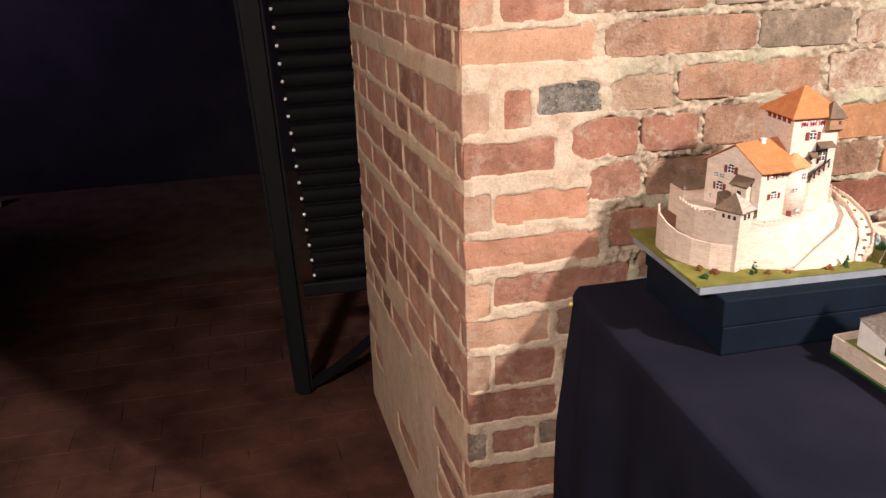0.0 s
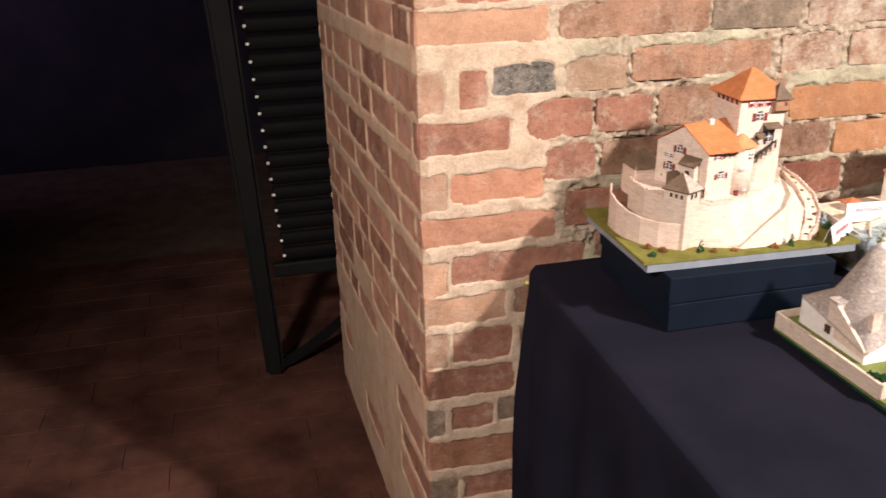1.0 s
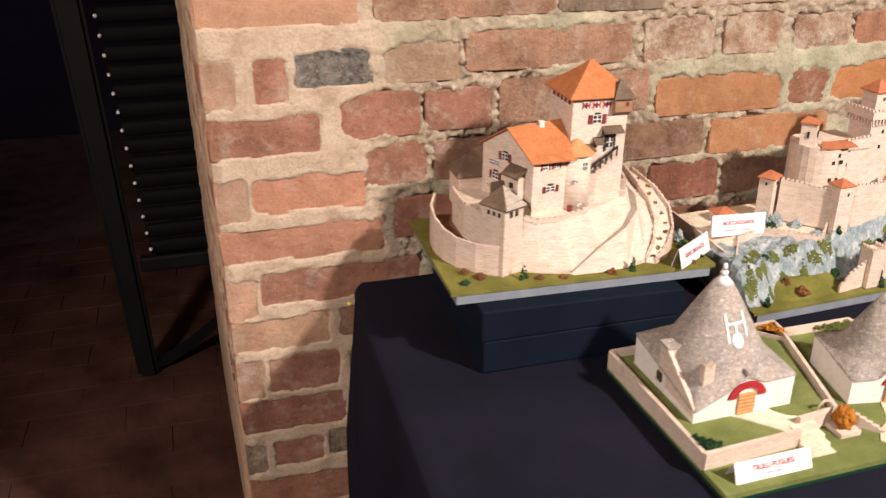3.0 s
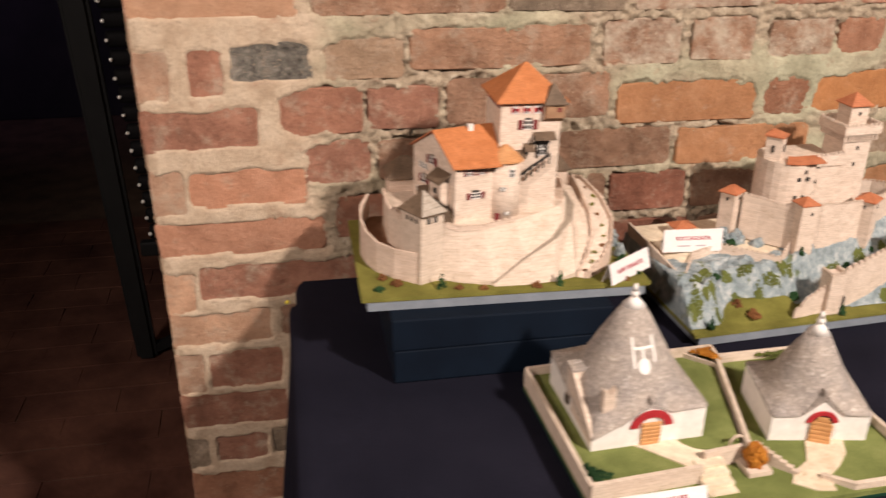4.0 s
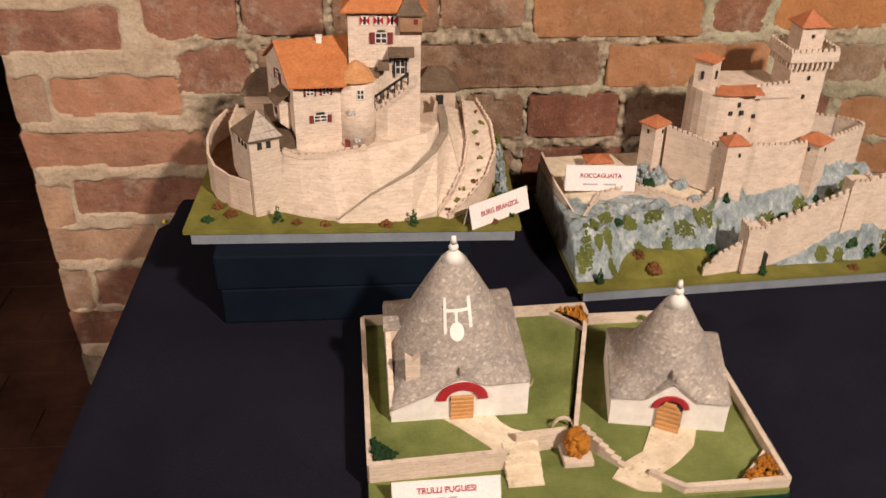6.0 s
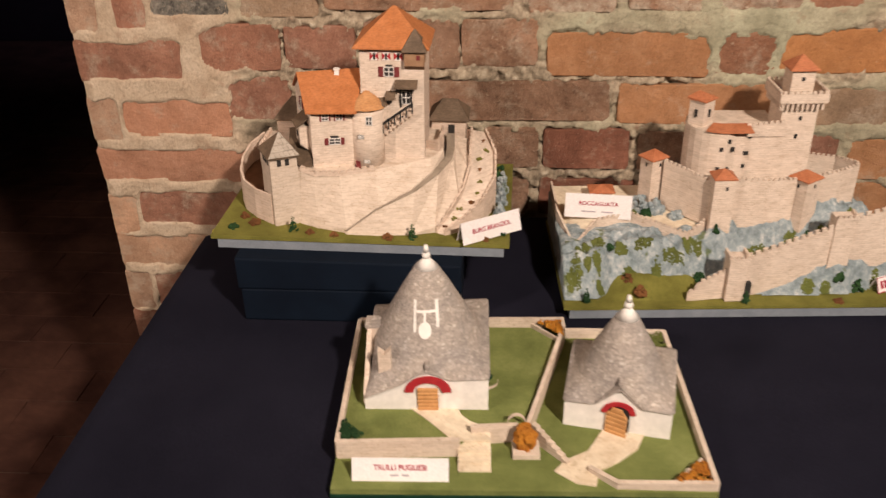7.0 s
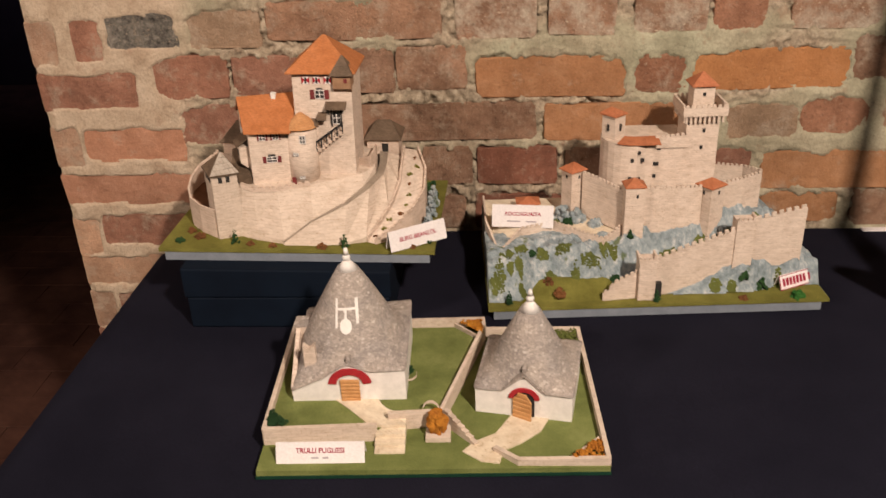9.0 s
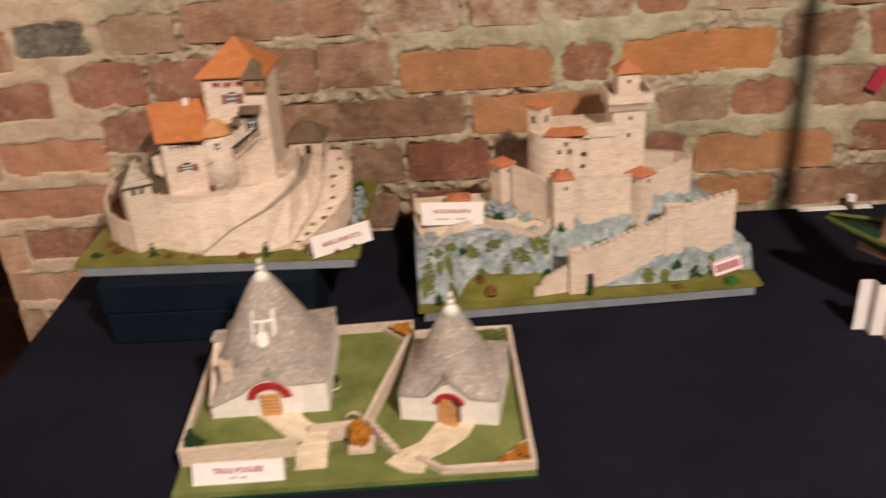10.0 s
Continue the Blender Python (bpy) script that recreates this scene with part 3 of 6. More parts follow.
course((0.001, 0.047, 0.746, 0.816, "p"), (0.055, 0.332, 0.767, 0.827, "r"), (0.36, 0.56, 0.79, 0.85, "b"), (0.59, 0.74, 0.80, 0.855, "b"),
       (0.765, 0.92, 0.80, 0.858, "d"), (0.95, 1.20, 0.80, 0.858, "b"), (1.271, 1.400, 0.808, 0.858, "n"), (1.43, 1.62, 0.80, 0.86, "b"))
course((0.001, 0.166, 0.680, 0.739, "p"), (0.185, 0.40, 0.69, 0.745, "b"))
course((0.001, 0.045, 0.583, 0.662, "p"), (0.054, 0.178, 0.590, 0.660, "r"), (0.20, 0.43, 0.595, 0.655, "b"))
course((0.001, 0.184, 0.512, 0.576, "r"), (0.20, 0.44, 0.51, 0.57, "r"))
course((0.001, 0.036, 0.420, 0.481, "g"), (0.049, 0.143, 0.429, 0.482, "r"), (0.152, 0.19, 0.434, 0.488, "g"), (0.21, 0.43, 0.43, 0.485, "b"))
course((0.002, 0.193, 0.332, 0.400, "e"), (0.21, 0.44, 0.335, 0.395, "r"))
course((0.002, 0.06, 0.245, 0.302, "g"), (0.075, 0.30, 0.245, 0.302, "r"))
course((0.002, 0.20, 0.155, 0.215, "r"), (0.215, 0.42, 0.155, 0.215, "b"))
course((0.002, 0.05, 0.062, 0.125, "g"), (0.065, 0.29, 0.062, 0.125, "r"))
course((0.002, 0.21, -0.030, 0.030, "b"))


def lay_front():
    rnd = random.Random(5)
    count = 0
    rows = []
    for n, first in enumerate(COURSES):
        row = list(first)
        x = row[-1][1]
        while n <= 6 and x < 2.2:
            w = rnd.choice((0.12, 0.24, 0.25, 0.2))
            lo, hi = row[-1][2] + rnd.uniform(-0.004, 0.004), row[-1][3] + rnd.uniform(-0.004, 0.004)
            x += rnd.uniform(0.015, 0.035)
            row.append((x, x + w, lo, hi, rnd.choice("rbbegr")))
            x += w
        rows += row
    z = 1.395
    while z < 1.62:
        x = rnd.uniform(0.0, 0.02)
        while x < 2.2:
            w = rnd.choice((0.12, 0.25, 0.25, 0.24))
            rows.append((x, x + w, z, z + 0.06, rnd.choice("rbdgr")))
            x += w + rnd.uniform(0.015, 0.03)
        z += 0.085
    for x0, x1, z0, z1, kind in rows:
        count += 1
        proud = rnd.uniform(0.0095, 0.0118)
        m = pose((x0 + x1) / 2, 0.008, (z0 + z1) / 2, rnd.uniform(-0.9, 0.9), rnd.uniform(-0.5, 0.5), 0) @ Matrix.Diagonal((x1 - x0 + 0.008, proud, z1 - z0 + 0.009, 1))
        brick(kind, m, count)
    front = Matrix(((1, 0, 0, 0), (0, -1, 0, 0), (0, 0, 1, 0), (0, 0, 0, 1)))
    bed = mortar_bed("mortar_bed", front, 2.0, -0.08, 1.55, 0.0036, [(*q[:4], 0.006 if q[0] < 0.2 else (0.024 if q[4] in 're' and q[1] - q[0] < 0.13 else 0.013)) for q in rows], 3.0, 1.0, "rough crumbling mortar between the bricks",
                     lambda s, z: s > 0.30 and z < 0.76)
    bed.data.materials.append(MORTAR)
    under(wall, bed)


def lay_side():
    """The pier's side: flatter courses, that sink slightly away from the corner and vanish under smeared mortar low down."""
    rnd = random.Random(11)
    levels = [(c[0][2], c[0][3]) for c in COURSES] + [(1.392, 1.452), (1.478, 1.538), (1.564, 1.624)]
    turn = math.degrees(math.atan2(-SIDE.y, -SIDE.x))
    slope = 0.034
    rows = []
    for n, (z0, z1) in enumerate(levels):
        s = 0.045 if n % 2 else 0.004
        if n % 2:
            rows.append((0.004, 0.035, z0, z1))
        while s < DEPTH - 0.06:
            w = min(rnd.choice((0.24, 0.25, 0.12, 0.23)), DEPTH - s)
            if z1 > 0.62 or rnd.random() < (0.55 if z1 > 0.40 else 0.18):
                rows.append((s, s + w, z0, z1))
            s += w + rnd.uniform(0.012, 0.02)
    for count, (s0, s1, z0, z1) in enumerate(rows):
        mid = (s0 + s1) / 2
        p = SIDE * mid
        m = Matrix.Translation((p.x + 0.008, p.y, (z0 + z1) / 2 - slope * mid)) @ pose(0, 0, 0, 0, math.degrees(math.atan(slope)), turn) @ Matrix.Diagonal((s1 - s0 + 0.008, rnd.uniform(0.0100, 0.0115), z1 - z0 + 0.010, 1))
        brick(rnd.choice("ssssr"), m, count)
    shear = Matrix(((SIDE.x, -1, 0, 0), (SIDE.y, 0, 0, 0), (-slope, 0, 1, 0), (0, 0, 0, 1)))
    bed = mortar_bed("mortar_bed", shear, DEPTH, FLOOR, 1.66, 0.0055, [(*q, 0.006) for q in rows], 17.0, 0.0, "smeared mortar on the side of the pier")
    bed.data.materials.append(MORTARSIDE)
    under(wall, bed)


def lay_floor():
    """Brick pavers in running bond on the lit side of the floor."""
    rnd = random.Random(21)
    meshes = []
    for k in range(4):
        bm = boxm(-0.5, 0.5, -0.5, 0.5, -1, 0)
        top = [v for v in bm.verts if v.co.z > -0.5]
        for v in top:
            v.co += Vector((rnd.uniform(-0.01, 0.01), rnd.uniform(-0.02, 0.02), rnd.uniform(-0.04, 0.05)))
        me = bpy.data.meshes.new("paver")
        bm.to_mesh(me)
        bm.free()
        me.materials.append(PAVER)
        meshes.append(me)
    row, y = 0, -0.2
    while y < 2.45:
        x = -1.75 + (0.14 if row % 2 else 0.0)
        while x < -0.02:
            if x < 0.0:
                ob = new("paver", meshes[rnd.randrange(4)])
                ob.parent = floor
                ob.matrix_basis = pose(x + 0.135, y + 0.066, FLOOR, rnd.uniform(-0.1, 0.1), rnd.uniform(-0.08, 0.08), rnd.uniform(-0.4, 0.4)) @ Matrix.Diagonal((0.2765, 0.1385, 0.03, 1))
            x += 0.28
        y += 0.142
        row += 1


# ---- the black screen in the aisle ----


def build_screen():
    root = thing("folding_screen", (-0.294, 1.235, FLOOR), "tall black screen with padded ribs and studs, their glints painted white", "screen")
    # x runs to the right behind the pier, z up
    lean = -0.05
    for x, w, name in ((0.0, 0.092, "stile"), (0.72, 0.045, "stile")):
        bm = bmesh.new()
        prism(bm, [(x - w / 2, -0.02), (x + w / 2, -0.02), (x + w / 2, 0.02), (x - w / 2, 0.02)], 0.0, 2.0)
        for v in bm.verts:
            if v.co.z > 1:
                v.co.x += lean * 1.55
            else:
                v.co.x = x + (v.co.x - x) * 0.7
        bmesh.ops.bevel(bm, geom=[e for e in bm.edges], offset=0.012, segments=3, affect="EDGES")
        part(name, bm, BLACK, root)
    z, n = 0.43, 0
    while z < 1.95:
        x0 = 0.088 + lean * ((z + FLOOR) / 1.28) * 1.7
        bm = bmesh.new()
        box(bm, x0, 0.70, -0.012, 0.012, z + 0.002, z + 0.050, 0.010)
        for v in bm.verts:
            v.co.y -= 0.010 * math.cos((v.co.z - z - 0.026) / 0.024 * 1.4)
        rib = part("padded_rib", bm, BLACKPAD, root, smooth=True)
        bm = bmesh.new()
        ball(bm, x0 + 0.004, -0.024, z + 0.026, 0.0058, 10)
        part("stud", bm, STUD_GLINT, rib, "round stud with its glint painted white", True)
        z += 0.054
    bm = boxm(0.03, 0.70, -0.016, 0.016, 0.375, 0.425, 0.008)
    part("bottom_rail", bm, BLACK, root)
    bm = bmesh.new()
    run(bm, [(0.5 * f, 0.10 * math.sin(f * 1.5), 0.015 + 0.34 * f ** 1.6, 0.045 + 0.34 * f ** 1.6) for f in np.linspace(0, 1, 9)], 0.024)
    part("brace", bm, BLACK, root)


build_screen()


def build_far_things():
    """A thing that barely shows in the unlit room."""
    root = thing("pale_panel", (-1.95, 3.95, FLOOR), "pale yellow-green panel standing in the dark room", "panel")
    part("panel", boxm(-0.04, 0.04, -0.01, 0.01, 0, 0.20, 0.003), STONE_FINE, root)


build_far_things()

# ---- the table with its cloth ----
TOP = 0.797
LEFT, FRONT, RIGHT = 0.205, -0.98, 2.30


def build_table():
    root = thing("display_table", (1.25, -0.5, FLOOR), "long display table fully covered by a black navy cloth", "table")
    ox, oy = 1.25, -0.5
    bm = boxm(LEFT + 0.03 - ox, RIGHT - 0.02 - ox, FRONT + 0.02 - oy, -0.11 - oy, TOP - 0.035 - FLOOR, TOP - 0.006 - FLOOR)
    part("tabletop", bm, DARKWOOD, root)
    for x in (LEFT + 0.06, RIGHT - 0.06):
        for y in (FRONT + 0.06, -0.15):
            part("leg", boxm(x - 0.025 - ox, x + 0.025 - ox, y - 0.025 - oy, y + 0.025 - oy, 0, TOP - 0.035 - FLOOR, 0.003), DARKWOOD, root)


def build_cloth():
    """One sheet over the table: flat on top, falling in soft folds on three sides."""
    bm = bmesh.new()
    rim = []
    n = 64
    for i in range(n + 1):
        rim.append((LEFT, -0.016 + (FRONT + 0.016) * i / n))
    m = 100
    for i in range(1, m + 1):
        rim.append((LEFT + (RIGHT - LEFT) * i / m, FRONT))
    for i in range(1, n + 1):
        rim.append((RIGHT, FRONT + (-0.016 - FRONT) * i / n))
    levels = [0.0, 0.004, 0.012, 0.03, 0.06, 0.12, 0.2, 0.3, 0.42, 0.55, 0.70, 0.865]
    rings = []
    for k, drop in enumerate(levels):
        ring = []
        for j, (x, y) in enumerate(rim):
            out = Vector((-1, 0)) if j <= n else (Vector((0, -1)) if j <= n + m else Vector((1, 0)))
            s = j * 0.0151
            soft = min(1.0, max(0.0, drop - 0.03) / 0.30)
            amp = 0.016 * soft * math.sin(s * 34 + 1.3) + 0.012 * soft * math.sin(s * 15 + 0.4) + 0.02 * soft
            round_ = 0.005 * math.sin(min(1.0, drop / 0.012) * math.pi / 2)
            back = 0.0
            if j <= n and y > -0.10:
                back = -0.012 * (1 - soft)
                amp *= 0.5
            sag = -0.010 * math.exp(-((y + 0.016) / 0.06) ** 2) if j <= n else 0
            ring.append(bm.verts.new((x + out.x * (amp + round_ + back), y + out.y * (amp + round_), TOP - drop + sag * (1 - soft))))
        rings.append(ring)
    for a, b in zip(rings, rings[1:]):
        for j in range(len(rim) - 1):
            bm.faces.new((a[j], a[j + 1], b[j + 1], b[j]))
    # the top, as a grid with faint creases
    gx, gy = 100, n
    grid = [[None] * (gy + 1) for _ in range(gx + 1)]
    for i in range(gx + 1):
        for k in range(gy + 1):
            y = -0.016 + (FRONT + 0.016) * k / gy
            x = LEFT + (RIGHT - LEFT) * i / gx
            if i == 0:
                grid[i][k] = rings[0][k]
            elif i == gx:
                grid[i][k] = rings[0][n + m + (gy - k)]
            elif k == gy:
                grid[i][k] = rings[0][n + i]
            else:
                grid[i][k] = bm.verts.new((x, y, TOP - 0.0012 + 0.0012 * noise.noise(Vector((x * 9, y * 9, 2)))))
    for i in range(gx):
        for k in range(gy):
            vs = (grid[i][k], grid[i + 1][k], grid[i + 1][k + 1], grid[i][k + 1])
            bm.faces.new(vs)
    ob = part("tablecloth", bm, CLOTH, None, "", True)
    tagged(ob, "black navy cloth draped over the display table", "tablecloth")
    for x, y in ((LEFT - 0.006, -0.045), (LEFT - 0.004, -0.745)):
        root = thing("map_pin", (x - 0.001, y, TOP - 0.024), "small yellow pin stuck in the edge of the cloth", "pin", "pins in the cloth")
        part("head", ball(bmesh.new(), 0, 0, 0, 0.0038, 10), YELLOW, root, smooth=True)


build_table()
build_cloth()


def build_riser():
    root = thing("cardboard_box", (0.50, -0.22, TOP), "plain navy box that lifts a paper castle off the table", "box")
    part("body", boxm(-0.1600, 0.144, -0.1310, 0.15, 0, 0.0515, 0.003), NAVYBOX, root)
    bm = boxm(-0.1630, 0.147, -0.1330, 0.153, 0.0520, 0.0941, 0.003)
    for v in bm.verts:
        if v.co.z > 0.09:
            v.co.z += 0.0192 * max(0.0, 0.20 - v.co.x)
    part("lid", bm, NAVYBOX, root, "navy lid with rubbed edges")


build_riser()

# ---- paper models: shared pieces ----
MOSS = flock_mat("moss_green_flock", (0.088, 0.102, 0.028), (0.132, 0.148, 0.040), (0.175, 0.186, 0.055))
# Tile grid in a pale tone that holds the brown roof's glare.
HIPTILE = print_mat("tile_print_with_glare", (0.46, 0.395, 0.33), (0.35, 0.30, 0.25), 0.0065, 0.009, 0.30, 0.9)


TURNED = [Matrix.Identity(4)]


def keep_in(root, name, bm, material, label="", smooth=False):
    """Puts a mesh given in the room's frame, turned as TURNED says, under a thing or a part."""
    bm.transform(TURNED[0])
    return under(root, part(name, bm, material, None, label, smooth))


def window(root, x, y, z, w, h, shutters=0.0, arch=False, face="y"):
    """A tiny printed window: dark panes between pale bars, and red shutters if it has any."""
    bm = bmesh.new()
    d = 0.0012
    fr = 0.0011

    def put(bm_, a0, a1, z0, z1, depth):
        if face == "y":
            box(bm_, x + a0, x + a1, y - depth, y + 0.001, z + z0, z + z1)
        else:
            box(bm_, x - depth, x + 0.001, y + a0, y + a1, z + z0, z + z1)
    put(bm, -w / 2, w / 2, -h / 2, h / 2, d * 0.4)
    if arch:
        put(bm, -w * 0.33, w * 0.33, h / 2, h / 2 + w * 0.2, d * 0.4)
    ob = keep_in(root, "window", bm, INK)
    bm = bmesh.new()
    for a in (-w / 2, -fr / 2, w / 2 - fr):
        put(bm, a, a + fr, -h / 2, h / 2, d)
    for b in (-h / 2, -fr / 2, h / 2 - fr):
        put(bm, -w / 2, w / 2, b, b + fr, d)
    keep_in(ob, "frame", bm, WHITE)
    if shutters:
        for sgn in (-1, 1):
            bm = bmesh.new()
            a = sgn * (w / 2 + shutters / 2)
            put(bm, a - shutters / 2, a + shutters / 2, -h / 2, h / 2, d * 1.4)
            keep_in(ob, "shutter", bm, MAROON)
    return ob


def slot(root, x, y, z, w, h):
    return keep_in(root, "window", boxm(x - w / 2, x + w / 2, y - 0.0009, y + 0.001, z - h / 2, z + h / 2), INK)


def label_card(name, at, width, height, tilt, turn, roll, lines, label, small=0, red=REDINK, size=0.0078, tent=True):
    """A folded place card; its face leans back. lines: readable words, small: width of an unreadable second line."""
    root = thing(name, at, label, "label card", "label cards")
    root.rotation_euler = (0, radians(roll), radians(turn))
    face = pose(0, 0, 0, 90 - tilt, 0, 0)
    bm = bmesh.new()
    bmesh.ops.create_cube(bm, size=1, matrix=face @ Matrix.Translation((0, height / 2, -0.0003)) @ Matrix.Diagonal((width, height, 0.0006, 1)))
    part("front", bm, CARD, root)
    if tent:
        bm = bmesh.new()
        back = pose(0, 2 * height * math.sin(radians(tilt)) + 0.001, 0, 90 + tilt, 0, 0)
        bmesh.ops.create_cube(bm, size=1, matrix=back @ Matrix.Translation((0, height / 2, 0)) @ Matrix.Diagonal((width, height, 0.0006, 1)))
        part("back", bm, CARD, root)
    if lines:
        text_mesh(lines, size, red, "lettering", root, face @ Matrix.Translation((0, height * (0.60 if small else 0.5), 0.0002)), 0.92, 0.00016)
    if small:
        bm = bars(bmesh.new(), face, [(-small * 0.28, height * 0.27, small * 0.42, 0.0022), (small * 0.27, height * 0.27, small * 0.34, 0.0022)])
        part("small_print", bm, GREYINK, root, "thin grey bars of small print")
    return root, face


# ---- first paper castle, on the navy box ----


def build_tower_castle():
    r = thing("paper_castle", (0.505, -0.19, 0.8915), "pale paper castle with an orange-roofed keep on a green base", "model castle", "paper models")
    Z = 0.912
    keep_in(r, "base_strip", boxm(0.308, 0.703, -0.3255, -0.07, 0.8915, 0.906, 0.0008), EDGE, "grey-blue edging strip")
    bm = bmesh.new()
    prism(bm, [(0.300, -0.327), (0.710, -0.327), (0.716, -0.055), (0.304, -0.055)], 0.906, Z)
    keep_in(r, "base_plate", bm, OLIVE, "olive flocked base")
    # bastion and ring wall
    bm = bmesh.new()
    bast = [(0.380, -0.290), (0.352, -0.270), (0.330, -0.246), (0.318, -0.218), (0.313, -0.185), (0.316, -0.150), (0.330, -0.12)]
    tops = [0.958, 0.957, 0.959, 0.963, 0.969, 0.976, 0.982]
    run(bm, [(x, y, Z, t) for (x, y), t in zip(bast, tops)], 0.003)
    keep_in(r, "bastion_wall", bm, STONE, "low curved bastion wall")
    bm = bmesh.new()
    prism(bm, [(x + 0.001, y) for x, y in bast] + [(0.40, -0.12), (0.40, -0.28)], Z, 0.944)
    keep_in(r, "courtyard", bm, COURT, "brown courtyard floor")
    # terrace block under the palace and keep
    bm = bmesh.new()
    plan = [(0.350, -0.150), (0.349, -0.215), (0.362, -0.258), (0.384, -0.2935), (0.416, -0.284), (0.443, -0.297), (0.486, -0.309), (0.530, -0.300), (0.574, -0.280), (0.600, -0.252), (0.614, -0.212), (0.610, -0.150), (0.60, -0.10), (0.42, -0.10)]
    mids = [0.95, 0.95, 0.95, 0.95, 0.945, 0.935, 0.919, 0.949, 0.969, 0.983, 0.990, 0.97, 0.97, 0.97]
    crown = [(0.350, -0.150), (0.349, -0.215), (0.362, -0.258), (0.385, -0.288), (0.420, -0.276), (0.439, -0.279), (0.474, -0.277), (0.522, -0.264), (0.572, -0.243), (0.596, -0.236), (0.613, -0.211), (0.609, -0.150), (0.60, -0.10), (0.42, -0.10)]
    hts = [1.000, 1.000, 1.000, 1.000, 0.996, 0.990, 0.990, 0.994, 0.998, 1.001, 1.004, 1.004, 1.004, 1.000]
    belt = [(a[0] * 0.5 + b[0] * 0.5, a[1] * 0.5 + b[1] * 0.5) if k in (3, 4, 5) else a for k, (a, b) in enumerate(zip(plan, crown))]
    loft(bm, [(x, y, Z) for x, y in plan], [(x, y, z) for (x, y), z in zip(belt, mids)], [(x, y, h - 0.005) for (x, y), h in zip(crown, hts)])
    keep_in(r, "terrace", bm, STONE_WALL, "high terrace of printed masonry")
    bm = bmesh.new()
    run(bm, [(x, y, h - 0.007, h - 0.001) for (x, y), h in zip(crown[:3], hts)], 0.0028, 0.0034, 0.0105)
    keep_in(r, "parapet", bm, STONE)
    bm = bmesh.new()
    run(bm, [(x, y, h - 0.007, h - 0.001) for (x, y), h in zip(crown[4:8], hts[4:])], 0.0028, 0.0026, 0.0100)
    keep_in(r, "parapet", bm, STONE)
    # ramp that climbs round the front on a battered wall
    foot = [(0.487, -0.3135), (0.531, -0.314), (0.575, -0.309), (0.607, -0.299), (0.638, -0.264), (0.650, -0.215), (0.646, -0.145)]
    outer = [(0.489, -0.313, 0.915), (0.531, -0.306, 0.946), (0.582, -0.287, 0.966), (0.613, -0.258, 0.980), (0.631, -0.215, 0.987), (0.632, -0.175, 0.991), (0.630, -0.135, 0.993)]
    inner = [(0.480, -0.306, 0.915), (0.524, -0.297, 0.946), (0.572, -0.277, 0.966), (0.600, -0.250, 0.980), (0.615, -0.211, 0.987), (0.616, -0.175, 0.991), (0.612, -0.14, 0.995)]
    outer = [tuple(Vector(o).lerp(Vector(i), 0.3)) for o, i in zip(outer, inner)]
    bm = bmesh.new()
    sill = [0.9125, 0.9125, 0.9130, 0.9200, 0.9510, 0.9710, 0.9900]
    rows_ = [[bm.verts.new(p) for p in ((f[0], f[1], Z), (f[0], f[1], z), o, i, (i[0], i[1], Z))] for f, z, o, i in zip(foot, sill, outer, inner)]
    for p, q in zip(rows_, rows_[1:]):
        for k in range(5):
            bm.faces.new((p[k], q[k], q[(k + 1) % 5], p[(k + 1) % 5]))
    bm.faces.new(rows_[0])
    bm.faces.new(rows_[-1][::-1])
    keep_in(r, "ramp_wall", bm, STONE_WALL, "battered wall below the climbing path")
    bm = bmesh.new()
    strip = [[bm.verts.new((a[0], a[1], a[2] + dz)) for a, dz in ((o, 0.0), (o, 0.0012), (i, 0.0012), (i, 0.0))] for o, i in zip(outer, inner)]
    for p, q in zip(strip, strip[1:]):
        for k in range(4):
            bm.faces.new((p[k], q[k], q[(k + 1) % 4], p[(k + 1) % 4]))
    bm.faces.new(strip[0])
    bm.faces.new(strip[-1][::-1])
    keep_in(r, "ramp", bm, RAMP, "grey-brown climbing path")
    # steep garden to the side, between two curved parapets
    ga = [(0.609, -0.300, 0.914), (0.628, -0.282, 0.936), (0.643, -0.254, 0.954), (0.651, -0.215, 0.972), (0.650, -0.170, 0.987), (0.650, -0.125, 0.996)]
    gb = [(0.621, -0.306, 0.913), (0.648, -0.289, 0.928), (0.672, -0.259, 0.942), (0.688, -0.215, 0.957), (0.687, -0.165, 0.973), (0.670, -0.110, 0.988)]
    bm = bmesh.new()
    rows_ = [[bm.verts.new(p) for p in ((b[0], b[1], Z), b, a, (a[0], a[1], Z))] for a, b in zip(ga, gb)]
    for p, q in zip(rows_, rows_[1:]):
        for k in range(4):
            bm.faces.new((p[k], q[k], q[(k + 1) % 4], p[(k + 1) % 4]))
    bm.faces.new(rows_[0])
    bm.faces.new(rows_[-1][::-1])
    keep_in(r, "steep_garden", bm, STONE_FINE, "steep pale garden slope")
    for side, tall in ((ga, 0.006), (gb, 0.006)):
        bm = bmesh.new()
        run(bm, [(x, y, Z, z + tall) for x, y, z in side], 0.0028, 0.002, 0.010)
        keep_in(r, "curved_parapet", bm, STONE)
    rnd = random.Random(4)
    for k in range(10):
        f = 0.35 + k * 0.46
        i = int(f)
        a, b = Vector(ga[i]).lerp(Vector(ga[i + 1]), f - i), Vector(gb[i]).lerp(Vector(gb[i + 1]), f - i)
        p = a.lerp(b, rnd.uniform(0.3, 0.7))
        keep_in(r, "shrub", clump(bmesh.new(), p.x, p.y, p.z, rnd.uniform(0.0045, 0.0068), k, 0.5, 12), OLIVE if k % 3 else BROWNB)
